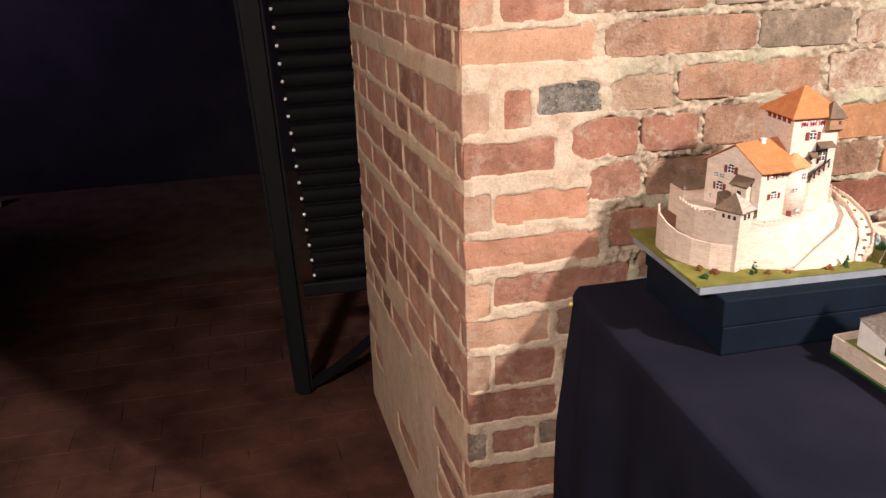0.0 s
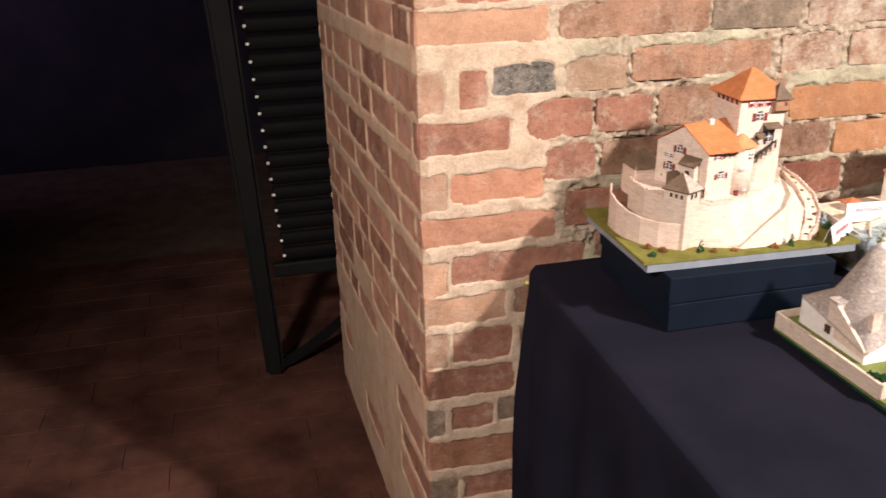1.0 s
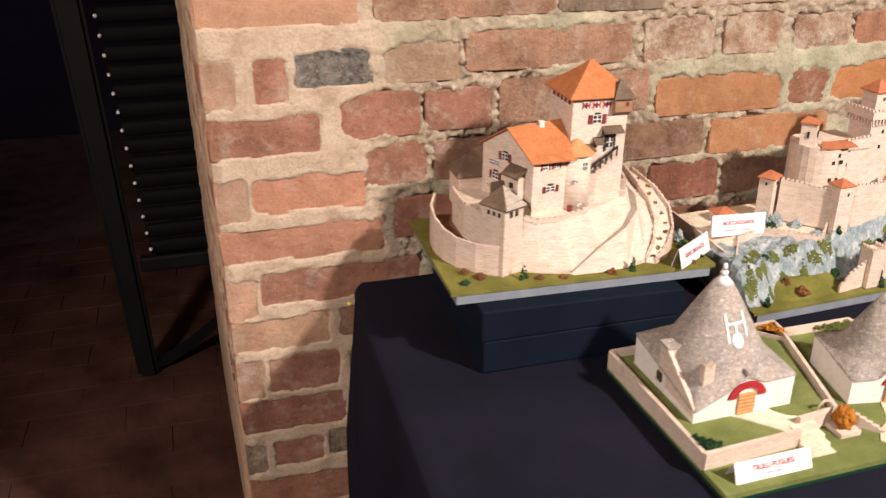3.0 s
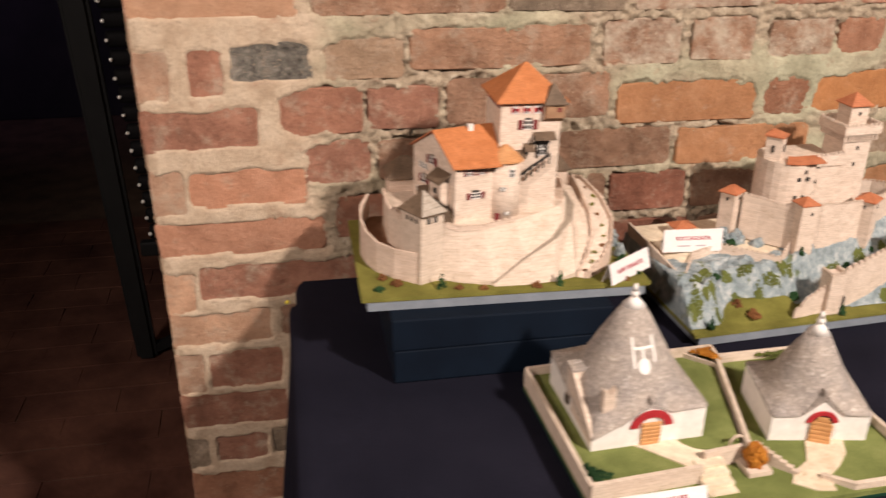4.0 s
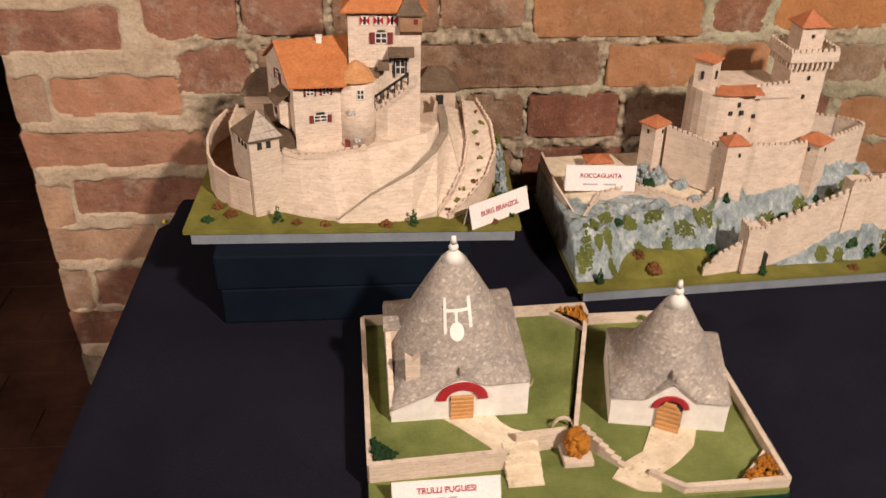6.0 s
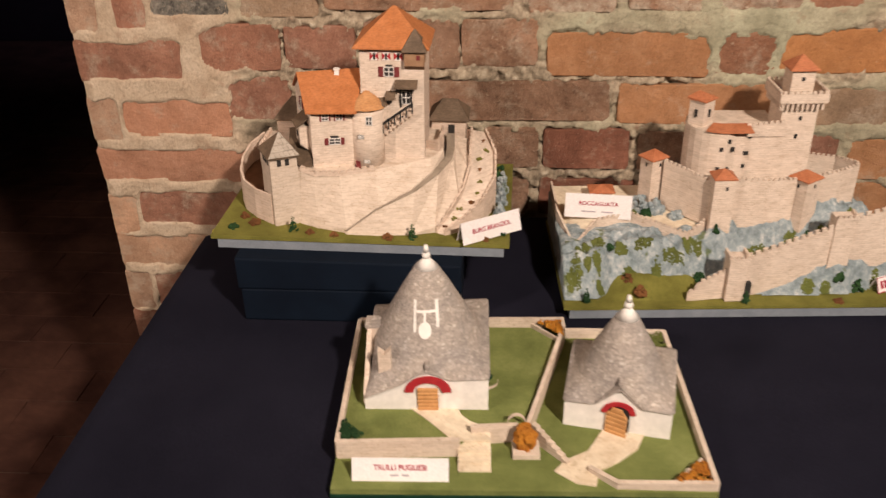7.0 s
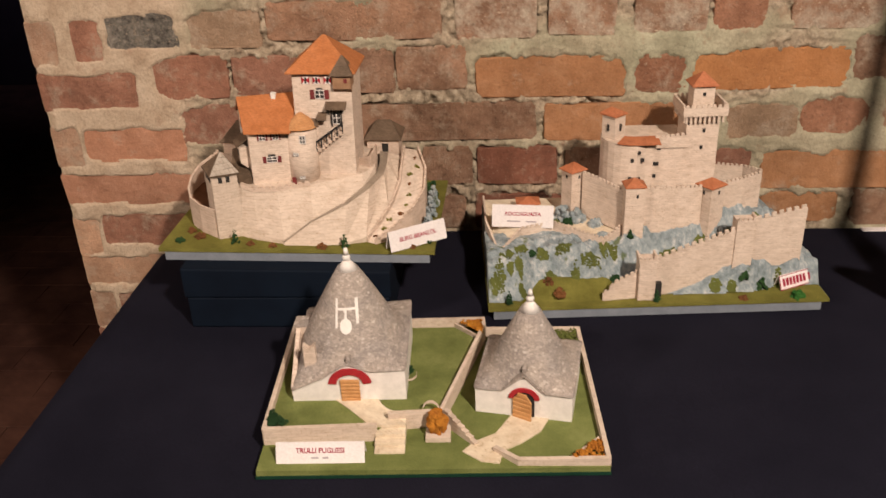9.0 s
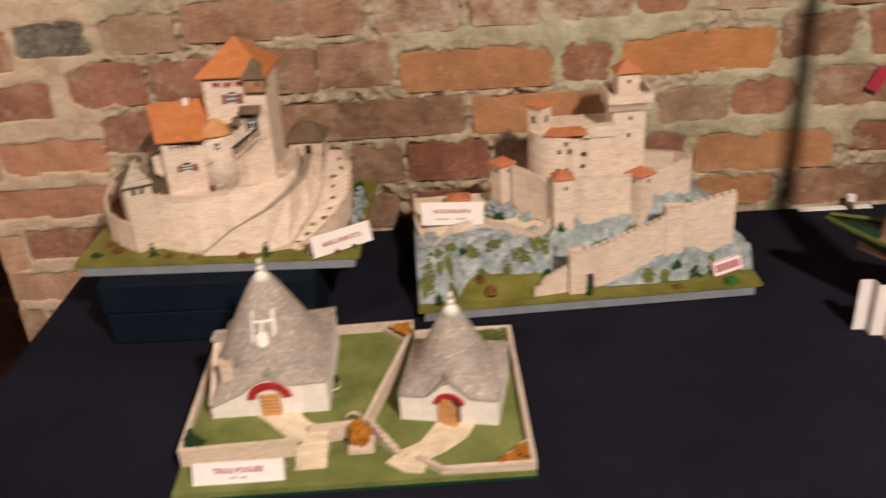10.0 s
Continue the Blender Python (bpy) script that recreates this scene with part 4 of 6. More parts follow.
    for k, (x, y, s, q, mat_) in enumerate(((0.690, -0.262, 0.009, 0.9, BUSH), (0.695, -0.240, 0.010, 1.4, ROCK), (0.697, -0.205, 0.011, 1.8, ROCK), (0.698, -0.170, 0.012, 2.0, ROCK), (0.693, -0.135, 0.012, 2.2, BUSH))):
        keep_in(r, "rock_bank", clump(bmesh.new(), x, y, Z, s, 77 + k, q, 60), mat_, "grey-green rocks at the foot of the wall")
    # low corner house on the ring wall, set askew
    bm = bmesh.new()
    prism(bm, [(0.3615, -0.2575), (0.3840, -0.2965), (0.4175, -0.2800), (0.3950, -0.2420)], Z, 1.0145)
    keep_in(r, "corner_house", bm, STONE_WALL, "low corner house set askew on the wall")
    el, ef, er, eb, top = (0.3575, -0.2575, 1.0145), (0.3838, -0.3015, 1.0150), (0.4220, -0.2812, 1.0140), (0.3955, -0.2375, 1.0145), (0.3905, -0.2625, 1.0400)
    bm = bmesh.new()
    v = [bm.verts.new(p) for p in (el, ef, er, eb)]
    low_ = [bm.verts.new((p[0], p[1], p[2] - 0.002)) for p in (el, ef, er, eb)]
    t = bm.verts.new(top)
    for i in range(4):
        j = (i + 1) % 4
        bm.faces.new((v[i], v[j], t))
        bm.faces.new((low_[i], low_[j], v[j], v[i]))
    bm.faces.new(low_[::-1])
    keep_in(r, "corner_roof", bm, BROWNROOF, "brown hipped roof")
    bm = bmesh.new()
    lift = Vector((0.0006, -0.0011, 0.0011))
    v = [bm.verts.new(Vector(p) + lift) for p in (ef, er, top)]
    w = [bm.verts.new(Vector(p) + lift * 0.2) for p in (ef, er, top)]
    bm.faces.new(v)
    bm.faces.new(w[::-1])
    for i in range(3):
        bm.faces.new((v[i], w[i], w[(i + 1) % 3], v[(i + 1) % 3]))
    keep_in(r, "tiled_hip", bm, HIPTILE, "tiled hip with the roof's glare in its pale colour")
    TURNED[0] = pose(0.3840, -0.2965, 0, 0, 0, 26.2)
    for x in (0.0125, 0.0235):
        slot(r, x, 0, 1.0055, 0.0055, 0.0085)
    TURNED[0] = pose(0.3840, -0.2965, 0, 0, 0, 30.0)
    for y in (0.010, 0.020, 0.030):
        keep_in(r, "window", boxm(-0.0009, 0.001, y - 0.0022, y + 0.0022, 1.0015, 1.0080), INK)
    TURNED[0] = Matrix.Identity(4)
    # back buildings with brown roofs
    keep_in(r, "rear_house", boxm(0.360, 0.410, -0.150, -0.098, 0.96, 1.016), STONE)
    keep_in(r, "rear_roof", pyramid(bmesh.new(), 0.360, 0.410, -0.150, -0.098, 1.016, 1.043, 0.004, 0.012), BROWNROOF, "brown hipped roof")
    bm = bmesh.new()
    prism(bm, [(0.398, -0.244), (0.418, -0.270), (0.434, -0.262), (0.412, -0.205), (0.392, -0.205)], 0.975, [1.000, 0.994, 1.000, 1.026, 1.024])
    keep_in(r, "lean_to", bm, BROWNROOF, "brown lean-to roof")
    # palace, wider at its gabled side, which turns away
    fl, fr, br, bl = (0.436, -0.262), (0.492, -0.250), (0.470, -0.148), (0.394, -0.160)
    ye, zr = 1.071, 1.1065
    ga_, gb_ = (0.4155, -0.2135), (0.500, -0.1965)
    bm = bmesh.new()
    prism(bm, [fl, fr, br, bl], 0.965, ye)
    keep_in(r, "palace", bm, STONE_FINE, "palace with shuttered windows")
    bm = bmesh.new()
    inn = (0.004, 0.0015)
    loft(bm, [(*fl, ye), (*bl, ye), (*ga_, zr - 0.001)], [(fl[0] + inn[0], fl[1] + inn[1], ye), (bl[0] + inn[0], bl[1] + inn[1], ye), (ga_[0] + inn[0], ga_[1] + inn[1], zr - 0.001)])
    keep_in(r, "gable", bm, STONE_FINE)
    ra, rb = (0.4105, -0.2145, zr), (gb_[0], gb_[1], zr + 0.003)
    bm = sheet(bmesh.new(), [(0.4315, -0.2685, ye - 0.003), (0.500, -0.2655, ye - 0.002), rb, ra], 0.0022)
    keep_in(r, "palace_roof", bm, ORANGE, "orange front roof slope")
    # Rear slope takes the duller tile material, so its shade is in the colour.
    bm = sheet(bmesh.new(), [(0.388, -0.1535, ye - 0.003), ra, rb, (0.474, -0.140, ye - 0.002)], 0.0022)
    keep_in(r, "palace_roof", bm, TERRA, "rear roof slope, its shade put in the duller colour")
    bm = boxm(0.4625, 0.4690, -0.2120, -0.2060, zr - 0.006, zr + 0.0055)
    box(bm, 0.4618, 0.4697, -0.2127, -0.2053, zr + 0.0055, zr + 0.0072)
    keep_in(r, "chimney", bm, WHITE)
    TURNED[0] = pose(*fl, 0, 0, 0, 12.1)
    window(r, 0.020, 0, 1.0605, 0.0100, 0.0100, 0.0024)
    window(r, 0.039, 0, 1.0605, 0.0100, 0.0100, 0.0024)
    window(r, 0.031, 0, 1.0255, 0.0165, 0.0095, 0.0052, True)
    TURNED[0] = pose(*fl, 0, 0, 0, 22.4)
    for yy, zz, w, h, sh in ((0.060, 1.0620, 0.014, 0.012, 0.0060), (0.077, 1.0480, 0.010, 0.009, 0.0), (0.089, 1.0480, 0.010, 0.009, 0.0), (0.080, 1.0280, 0.015, 0.012, 0.0050), (0.097, 1.0080, 0.007, 0.009, 0.0), (0.062, 1.0200, 0.008, 0.010, 0.0)):
        window(r, 0, yy, zz, w, h, sh, sh > 0, "x")
    bm = boxm(-0.0135, 0, 0.016, 0.044, 1.018, 1.043)
    prism(bm, [(-0.0135, 0.016), (0, 0.016), (0, 0.044), (-0.0135, 0.044)], [1.0179, 1.006, 1.006, 1.0179], 1.018)
    keep_in(r, "oriel", bm, STONE_FINE, "projecting oriel with a brown canopy")
    bm = sheet(bmesh.new(), [(-0.0185, 0.012, 1.0425), (0.001, 0.012, 1.0560), (0.001, 0.048, 1.0560), (-0.0185, 0.048, 1.0425)])
    keep_in(r, "oriel_roof", bm, BROWNROOF)
    keep_in(r, "window", boxm(-0.0146, -0.013, 0.026, 0.034, 1.026, 1.034), INK)
    TURNED[0] = Matrix.Identity(4)
    # round stair tower
    keep_in(r, "round_tower", cone(bmesh.new(), 0.510, -0.238, 0.975, 1.074, 0.0228, 0.0228, 28), STONE_FINE, "round stair tower", True)
    keep_in(r, "round_tower_roof", cone(bmesh.new(), 0.510, -0.238, 1.073, 1.092, 0.0275, 0.003, 24), OCHRE, "ochre cone roof")
    window(r, 0.5155, -0.2602, 1.058, 0.0092, 0.0128)
    window(r, 0.504, -0.2602, 1.035, 0.0085, 0.0055)
    window(r, 0.511, -0.2612, 0.999, 0.0085, 0.0045)
    keep_in(r, "door", boxm(0.495, 0.501, -0.2605, -0.25, 0.984, 0.998), MAROON)
    # keep
    kx0, kx1, ky0, ky1, ke = 0.502, 0.588, -0.234, -0.150, 1.152
    keep_in(r, "keep", boxm(kx0, kx1, ky0, ky1, 0.98, ke), STONE_FINE, "tall square keep")
    keep_in(r, "keep_roof", pyramid(bmesh.new(), kx0, kx1, ky0, ky1, ke, 1.196, 0.008, 0.004, 0.002), ORANGE, "orange pyramid roof")
    for k in range(3):
        x = kx0 + 0.0200 + k * 0.0160
        shut = slot(r, x, ky0 - 0.0003, 1.1395, 0.0032, 0.0090)
        keep_in(shut, "panel", boxm(x - 0.0058, x + 0.0058, ky0 - 0.0011, ky0 + 0.001, 1.1340, 1.1455), WHITE)
        for sgn in (-1, 1):
            bm = bmesh.new()
            a = x + sgn * 0.0056
            loft(bm, [(a, ky0 - 0.0018, 1.1342), (a, ky0 - 0.0018, 1.1453), (x + sgn * 0.0012, ky0 - 0.0018, 1.1398)], [(a, ky0, 1.1342), (a, ky0, 1.1453), (x + sgn * 0.0012, ky0, 1.1398)])
            keep_in(shut, "shutter", bm, ARCHRED, "red and white shutter")
    for k in range(5):
        y = ky0 + 0.012 + k * 0.0145
        keep_in(r, "shutter", boxm(kx0 - 0.0015, kx0 + 0.001, y - 0.004, y + 0.004, 1.140, 1.148), MAROON)
    window(r, 0.541, ky0, 1.1185, 0.0145, 0.0135, 0.0066, True)
    # oriel under the eave
    bm = boxm(0.563, 0.589, ky0 - 0.010, ky0 + 0.02, 1.130, 1.150)
    prism(bm, [(0.563, ky0 - 0.010), (0.589, ky0 - 0.010), (0.589, ky0 + 0.001), (0.563, ky0 + 0.001)], [1.1295, 1.1295, 1.1215, 1.1215], 1.1300)
    bay = keep_in(r, "bay", bm, BAYWOOD, "timber bay under the eave")
    keep_in(bay, "window", boxm(0.579, 0.584, ky0 - 0.0108, ky0 - 0.0095, 1.138, 1.144), MAROON)
    keep_in(r, "bay_roof", pyramid(bmesh.new(), 0.563, 0.589, ky0 - 0.010, ky0 + 0.02, 1.150, 1.175, 0.004, 0.002), BROWNROOF)
    # outer stair with its black rail, porch and arched window
    bm = bmesh.new()
    for k in range(9):
        x = 0.522 + k * 0.0055
        box(bm, x, x + 0.0058, ky0 - 0.009, ky0, 1.024 + k * 0.0044, 1.030 + k * 0.0044)
    keep_in(r, "stair", bm, STONE)
    bm = bmesh.new()
    prism(bm, [(0.522, ky0 - 0.0105), (0.5735, ky0 - 0.0105), (0.5735, ky0 - 0.0085), (0.522, ky0 - 0.0085)], [1.0395, 1.0765, 1.0765, 1.0395], [1.0430, 1.0800, 1.0800, 1.0430])
    for k in range(7):
        x = 0.5225 + k * 0.0082
        z = 1.0285 + k * 0.0059
        box(bm, x, x + 0.0018, ky0 - 0.0105, ky0 - 0.0085, z, z + 0.014)
    keep_in(r, "rail", bm, INK, "black stair rail")
    window(r, 0.5635, ky0, 1.0830, 0.0125, 0.0190, 0.0, True)
    keep_in(r, "doorframe", boxm(0.5555, 0.5575, ky0 - 0.003, ky0, 1.070, 1.0965), INK)
    keep_in(r, "doorframe", boxm(0.5695, 0.5715, ky0 - 0.003, ky0, 1.070, 1.0965), INK)
    for xa, xb, za in ((0.549, 0.580, 1.0990), (0.5365, 0.5500, 1.0830), (0.5260, 0.5380, 1.0735)):
        bm = bmesh.new()
        prism(bm, [(xa, ky0 - 0.014), (xb, ky0 - 0.014), (xb, ky0), (xa, ky0)], [za, za, za + 0.007, za + 0.007], [za + 0.002, za + 0.002, za + 0.009, za + 0.009])
        keep_in(r, "porch_roof", bm, BROWNROOF)
        bm = bmesh.new()
        prism(bm, [(xa + 0.001, ky0 - 0.012), (xa + 0.003, ky0 - 0.012), (xa + 0.003, ky0), (xa + 0.001, ky0)], [za - 0.001, za - 0.001, za - 0.009, za - 0.009], [za, za, za + 0.0065, za + 0.0065])
        keep_in(r, "porch_bracket", bm, INK)
    # gatehouse behind
    keep_in(r, "gatehouse", boxm(0.590, 0.641, -0.130, -0.078, 0.95, 1.014), STONE)
    keep_in(r, "gatehouse_roof", pyramid(bmesh.new(), 0.590, 0.641, -0.130, -0.078, 1.014, 1.038, 0.005, 0.022), BROWNROOF, "brown hipped roof")
    keep_in(r, "gate", boxm(0.6145, 0.6245, -0.1312, -0.12, 0.988, 1.006), INK)
    bm = bmesh.new()
    run(bm, [(0.589, -0.205, 0.97, 1.010), (0.606, -0.215, 0.97, 1.016), (0.611, -0.190, 0.97, 1.020), (0.607, -0.150, 0.97, 1.012)], 0.003)
    keep_in(r, "court_wall", bm, STONE)
    # sponge bushes on the base
    for k, (x, y, s, mat_) in enumerate(((0.326, -0.305, 0.009, BUSH), (0.352, -0.290, 0.010, BROWNB), (0.334, -0.272, 0.008, BROWNB), (0.435, -0.313, 0.007, BROWNB), (0.470, -0.3185, 0.007, BROWNB), (0.545, -0.321, 0.009, BROWNB), (0.678, -0.315, 0.007, BROWNB), (0.700, -0.30, 0.006, BUSH))):
        keep_in(r, "sponge_bush", clump(bmesh.new(), x, y, Z, s, k + 30, 0.6), mat_)
    for k, (x, y, s) in enumerate(((0.412, -0.309, 0.0072), (0.578, -0.319, 0.0070))):
        bm = bmesh.new()
        for i in range(4):
            clump(bm, x, y, Z + i * s * 0.9, s * (1.1 - 0.22 * i), 60 + k * 5 + i, 0.9, 10)
        keep_in(r, "small_fir", bm, BUSH, "dark green sponge fir")
    # the lid below gives a little, so the model leans
    pivot = Matrix.Translation((0.70, 0, 0.8915))
    r.matrix_basis = pivot @ pose(0, 0, 0, 0, 1.1, 0) @ pivot.inverted() @ r.matrix_basis


build_tower_castle()
label_card("place_card", (0.688, -0.310, 0.9135), 0.094, 0.030, 16, 34, 1.0, "BURG BRANZOL", "white folded card with red lettering before the castle", size=0.0090)

# ---- second paper castle, on its rock ----


def build_rock_castle():
    r = thing("paper_castle", (0.79, -0.328, 0.80), "pale paper hill castle with terracotta roofs on painted rock", "model castle", "paper models")
    r.rotation_euler = (0, 0, radians(3.4))
    W, D = 0.505, 0.262
    part("base_strip", boxm(0.006, W - 0.010, -0.0025, D, TOP - 0.7998, 0.0118, 0.0008), EDGE, r, "grey-blue edging strip")
    part("base_plate", boxm(-0.002, W, -0.004, D, 0.0120, 0.0170), OLIVE, r, "olive flocked base")

    def smooth(t):
        t = min(1.0, max(0.0, t))
        return t * t * (3 - 2 * t)

    def ground(u, v):
        rise = np.interp(u, [0, 0.08, 0.16, 0.21, 0.25, 0.32, 0.40, 0.45, 0.50], [0.052, 0.056, 0.060, 0.064, 0.092, 0.100, 0.104, 0.078, 0.030])
        start = np.interp(u, [0, 0.045, 0.070, 0.105, 0.140, 0.180, 0.20, 0.28, 0.36, 0.44, 0.5], [0.008, 0.010, 0.034, 0.044, 0.036, 0.040, 0.046, 0.058, 0.066, 0.070, 0.075])
        f = smooth((v - start) / np.interp(u, [0, 0.2, 0.26], [0.048, 0.036, 0.065]))
        bank = np.interp(u, [0.26, 0.30, 0.37, 0.41, 0.47, 0.505], [0.0, 0.016, 0.042, 0.050, 0.052, 0.03])
        low = bank * smooth((v - np.interp(u, [0.30, 0.40, 0.44], [0.016, 0.022, 0.036])) / 0.020) * (1 - f)
        rough = (0.014 * noise.fractal(Vector((u * 48, v * 48, 4)), 0.9, 2.2, 4) + 0.004 * abs(noise.noise(Vector((u * 150, v * 90, 9))))) * max(f, low / 0.06) * (1 - 0.8 * smooth((v - start - 0.06) / 0.03))
        return 0.0170 + rise * f + low + rough

    bm = bmesh.new()
    nu, nv = 190, 98
    g = [[bm.verts.new((W * i / nu, 0.004 + (D - 0.008) * k / nv, ground(W * i / nu, 0.004 + (D - 0.008) * k / nv) + 0.0006 * (k > 0))) for k in range(nv + 1)] for i in range(nu + 1)]
    for i in range(nu):
        for k in range(nv):
            q = (g[i][k], g[i + 1][k], g[i + 1][k + 1], g[i][k + 1])
            if max(v.co.z for v in q) > 0.0195:
                bm.faces.new(q)
    for row in (g[0], g[-1]):
        lower = [bm.verts.new((v.co.x, v.co.y, 0.0165)) for v in row]
        for k in range(nv):
            bm.faces.new((row[k], row[k + 1], lower[k + 1], lower[k]))
    bmesh.ops.delete(bm, geom=[v for v in bm.verts if not v.link_faces], context="VERTS")
    part("rock", bm, ROCK, r, "blue-grey painted rock with green moss", True)

    bm = bmesh.new()
    nu, nv = 44, 20
    bank = []
    for i in range(nu + 1):
        row = []
        for k in range(nv + 1):
            u, v = 0.050 + 0.160 * i / nu, 0.004 + 0.056 * k / nv
            rise = smooth((u - 0.050) / 0.035) * smooth((0.208 - u) / 0.03)
            row.append(bm.verts.new((u, v, 0.0162 + 0.0190 * rise * smooth((v - 0.004) / 0.055) + 0.0008 * rise * noise.noise(Vector((u * 120, v * 120, 1))))))
        bank.append(row)
    for i in range(nu):
        for k in range(nv):
            bm.faces.new((bank[i][k], bank[i + 1][k], bank[i + 1][k + 1], bank[i][k + 1]))
    part("grass_bank", bm, OLIVE, r, "olive flock that climbs to the foot of the rock", True)

    def curtain(name, pts, crenel=0.0035, thick=0.003, pitch=0.0075, mat_=STONE_FINE):
        bm_ = bmesh.new()
        run(bm_, pts, thick, crenel, pitch)
        return part(name, bm_, mat_, r)

    def tower(name, u, v, w, d, z0, z1, roof, over=0.003, slots=(), turn=0.0):
        m = pose(u, v, 0, 0, 0, turn)

        def put(bm_):
            bm_.transform(m)
            return bm_
        body = part(name, put(boxm(-w / 2, w / 2, -d / 2, d / 2, z0, z1)), STONE_FINE, r)
        part("roof", put(pyramid(bmesh.new(), -w / 2, w / 2, -d / 2, d / 2, z1, roof, over)), TERRA, body, "terracotta roof")
        for a, b in slots:
            part("window", put(boxm(a - 0.0016, a + 0.0016, -d / 2 - 0.0008, -d / 2 + 0.001, z1 - b - 0.0055, z1 - b)), INK, body)
        if turn:
            part("window", put(boxm(-w / 2 - 0.0008, -w / 2 + 0.001, -0.0016, 0.0016, z1 - 0.0135, z1 - 0.008)), INK, body)
        return body

    # left edge wall and terrace parapet
    curtain("terrace_wall", [(0.003, 0.252, 0.03, 0.092), (0.003, 0.16, 0.03, 0.087), (0.020, 0.085, 0.03, 0.066)], 0.0, 0.003)
    curtain("terrace_parapet", [(0.021, 0.086, 0.04, 0.066), (0.057, 0.130, 0.05, 0.084), (0.110, 0.141, 0.06, 0.089), (0.132, 0.119, 0.06, 0.089), (0.180, 0.078, 0.055, 0.087), (0.200, 0.094, 0.06, 0.093), (0.216, 0.108, 0.07, 0.098)], 0.003, 0.0028)
    bm = bmesh.new()
    prism(bm, [(0.004, 0.16), (0.020, 0.088), (0.057, 0.132), (0.110, 0.143), (0.132, 0.121), (0.180, 0.081), (0.21, 0.108), (0.21, 0.25), (0.004, 0.25)], 0.04, [0.080, 0.060, 0.0795, 0.082, 0.082, 0.082, 0.082, 0.084, 0.084])
    part("terrace", bm, PATHM, r, "pale printed terrace")
    tower("cottage", 0.075, 0.205, 0.034, 0.026, 0.08, 0.100, 0.108)
    # outer towers and curtains
    tower("corner_tower", 0.146, 0.184, 0.027, 0.025, 0.085, 0.163, 0.175, 0.0035, ((0.002, 0.008),), 32)
    tower("gate_tower", 0.2275, 0.1037, 0.030, 0.028, 0.08, 0.166, 0.177, 0.0015, ((0.003, 0.012),))
    tower("angle_tower", 0.347, 0.110, 0.030, 0.028, 0.08, 0.160, 0.171, 0.003, ((0.002, 0.008),), 34)
    curtain("curtain_wall", [(0.160, 0.172, 0.085, 0.160), (0.180, 0.150, 0.085, 0.158), (0.200, 0.125, 0.085, 0.155), (0.214, 0.108, 0.085, 0.153)])
    curtain("curtain_wall", [(0.242, 0.102, 0.085, 0.160), (0.29, 0.100, 0.085, 0.159), (0.332, 0.104, 0.085, 0.158)])
    curtain("curtain_wall", [(0.364, 0.114, 0.09, 0.158), (0.40, 0.126, 0.09, 0.160), (0.432, 0.140, 0.09, 0.163), (0.441, 0.165, 0.09, 0.156), (0.425, 0.20, 0.09, 0.150), (0.38, 0.222, 0.10, 0.148)])
    # inner block: rounded at one end
    bm = bmesh.new()
    arc = [(0.235 + 0.048 * math.cos(a), 0.180 + 0.048 * math.sin(a)) for a in np.linspace(math.pi * 0.62, math.pi * 1.5, 12)]
    prism(bm, arc[::1] + [(0.25, 0.140), (0.262, 0.140), (0.262, 0.226)], 0.085, 0.218)
    part("rounded_house", bm, STONE_FINE, r, "rounded inner house")
    bm = bmesh.new()
    sweep = np.linspace(math.pi * 1.30, math.pi * 1.5, 8)
    outer_ = [(0.235 + 0.051 * math.cos(a), 0.180 + 0.051 * math.sin(a)) for a in sweep] + [(0.270, 0.129)]
    inner_ = [(0.235 + 0.026 * math.cos(a), 0.180 + 0.026 * math.sin(a)) for a in sweep] + [(0.270, 0.154)]
    rings = [[bm.verts.new(p) for p in ((o[0], o[1], 0.2182), (o[0], o[1], 0.2198), (i[0], i[1], 0.2245), (i[0], i[1], 0.2182))] for o, i in zip(outer_, inner_)]
    for p, q in zip(rings, rings[1:]):
        for k in range(4):
            bm.faces.new((p[k], q[k], q[(k + 1) % 4], p[(k + 1) % 4]))
    bm.faces.new(rings[0])
    bm.faces.new(rings[-1][::-1])
    part("roof", bm, TERRA, r, "narrow terracotta pent roof")
    part("inner_house", boxm(0.262, 0.318, 0.150, 0.235, 0.085, 0.214), STONE_FINE, r)
    curtain("inner_parapet", [(0.264, 0.149, 0.206, 0.2225), (0.318, 0.149, 0.206, 0.2265)], 0.004, 0.003, 0.008)
    for u, v, z, w in ((0.238, 0.1325, 0.205, 0.0045), (0.228, 0.1325, 0.193, 0.005), (0.244, 0.1325, 0.193, 0.005), (0.226, 0.1325, 0.163, 0.005), (0.240, 0.1325, 0.162, 0.004), (0.266, 0.150, 0.160, 0.008), (0.272, 0.150, 0.206, 0.006), (0.268, 0.150, 0.180, 0.010)):
        part("window", boxm(u - w / 2, u + w / 2, v - 0.001, v + 0.002, z - 0.003, z + 0.003), INK, r)
    # slim tower behind the rounded house
    m = pose(0.2045, 0.174, 0, 0, 0, 42)
    slim = part("slim_tower", boxm(-0.0125, 0.0125, -0.0125, 0.0125, 0.085, 0.255), STONE_FINE, r, "slim tower set askew")
    slim.data.transform(m)
    bm = bmesh.new()
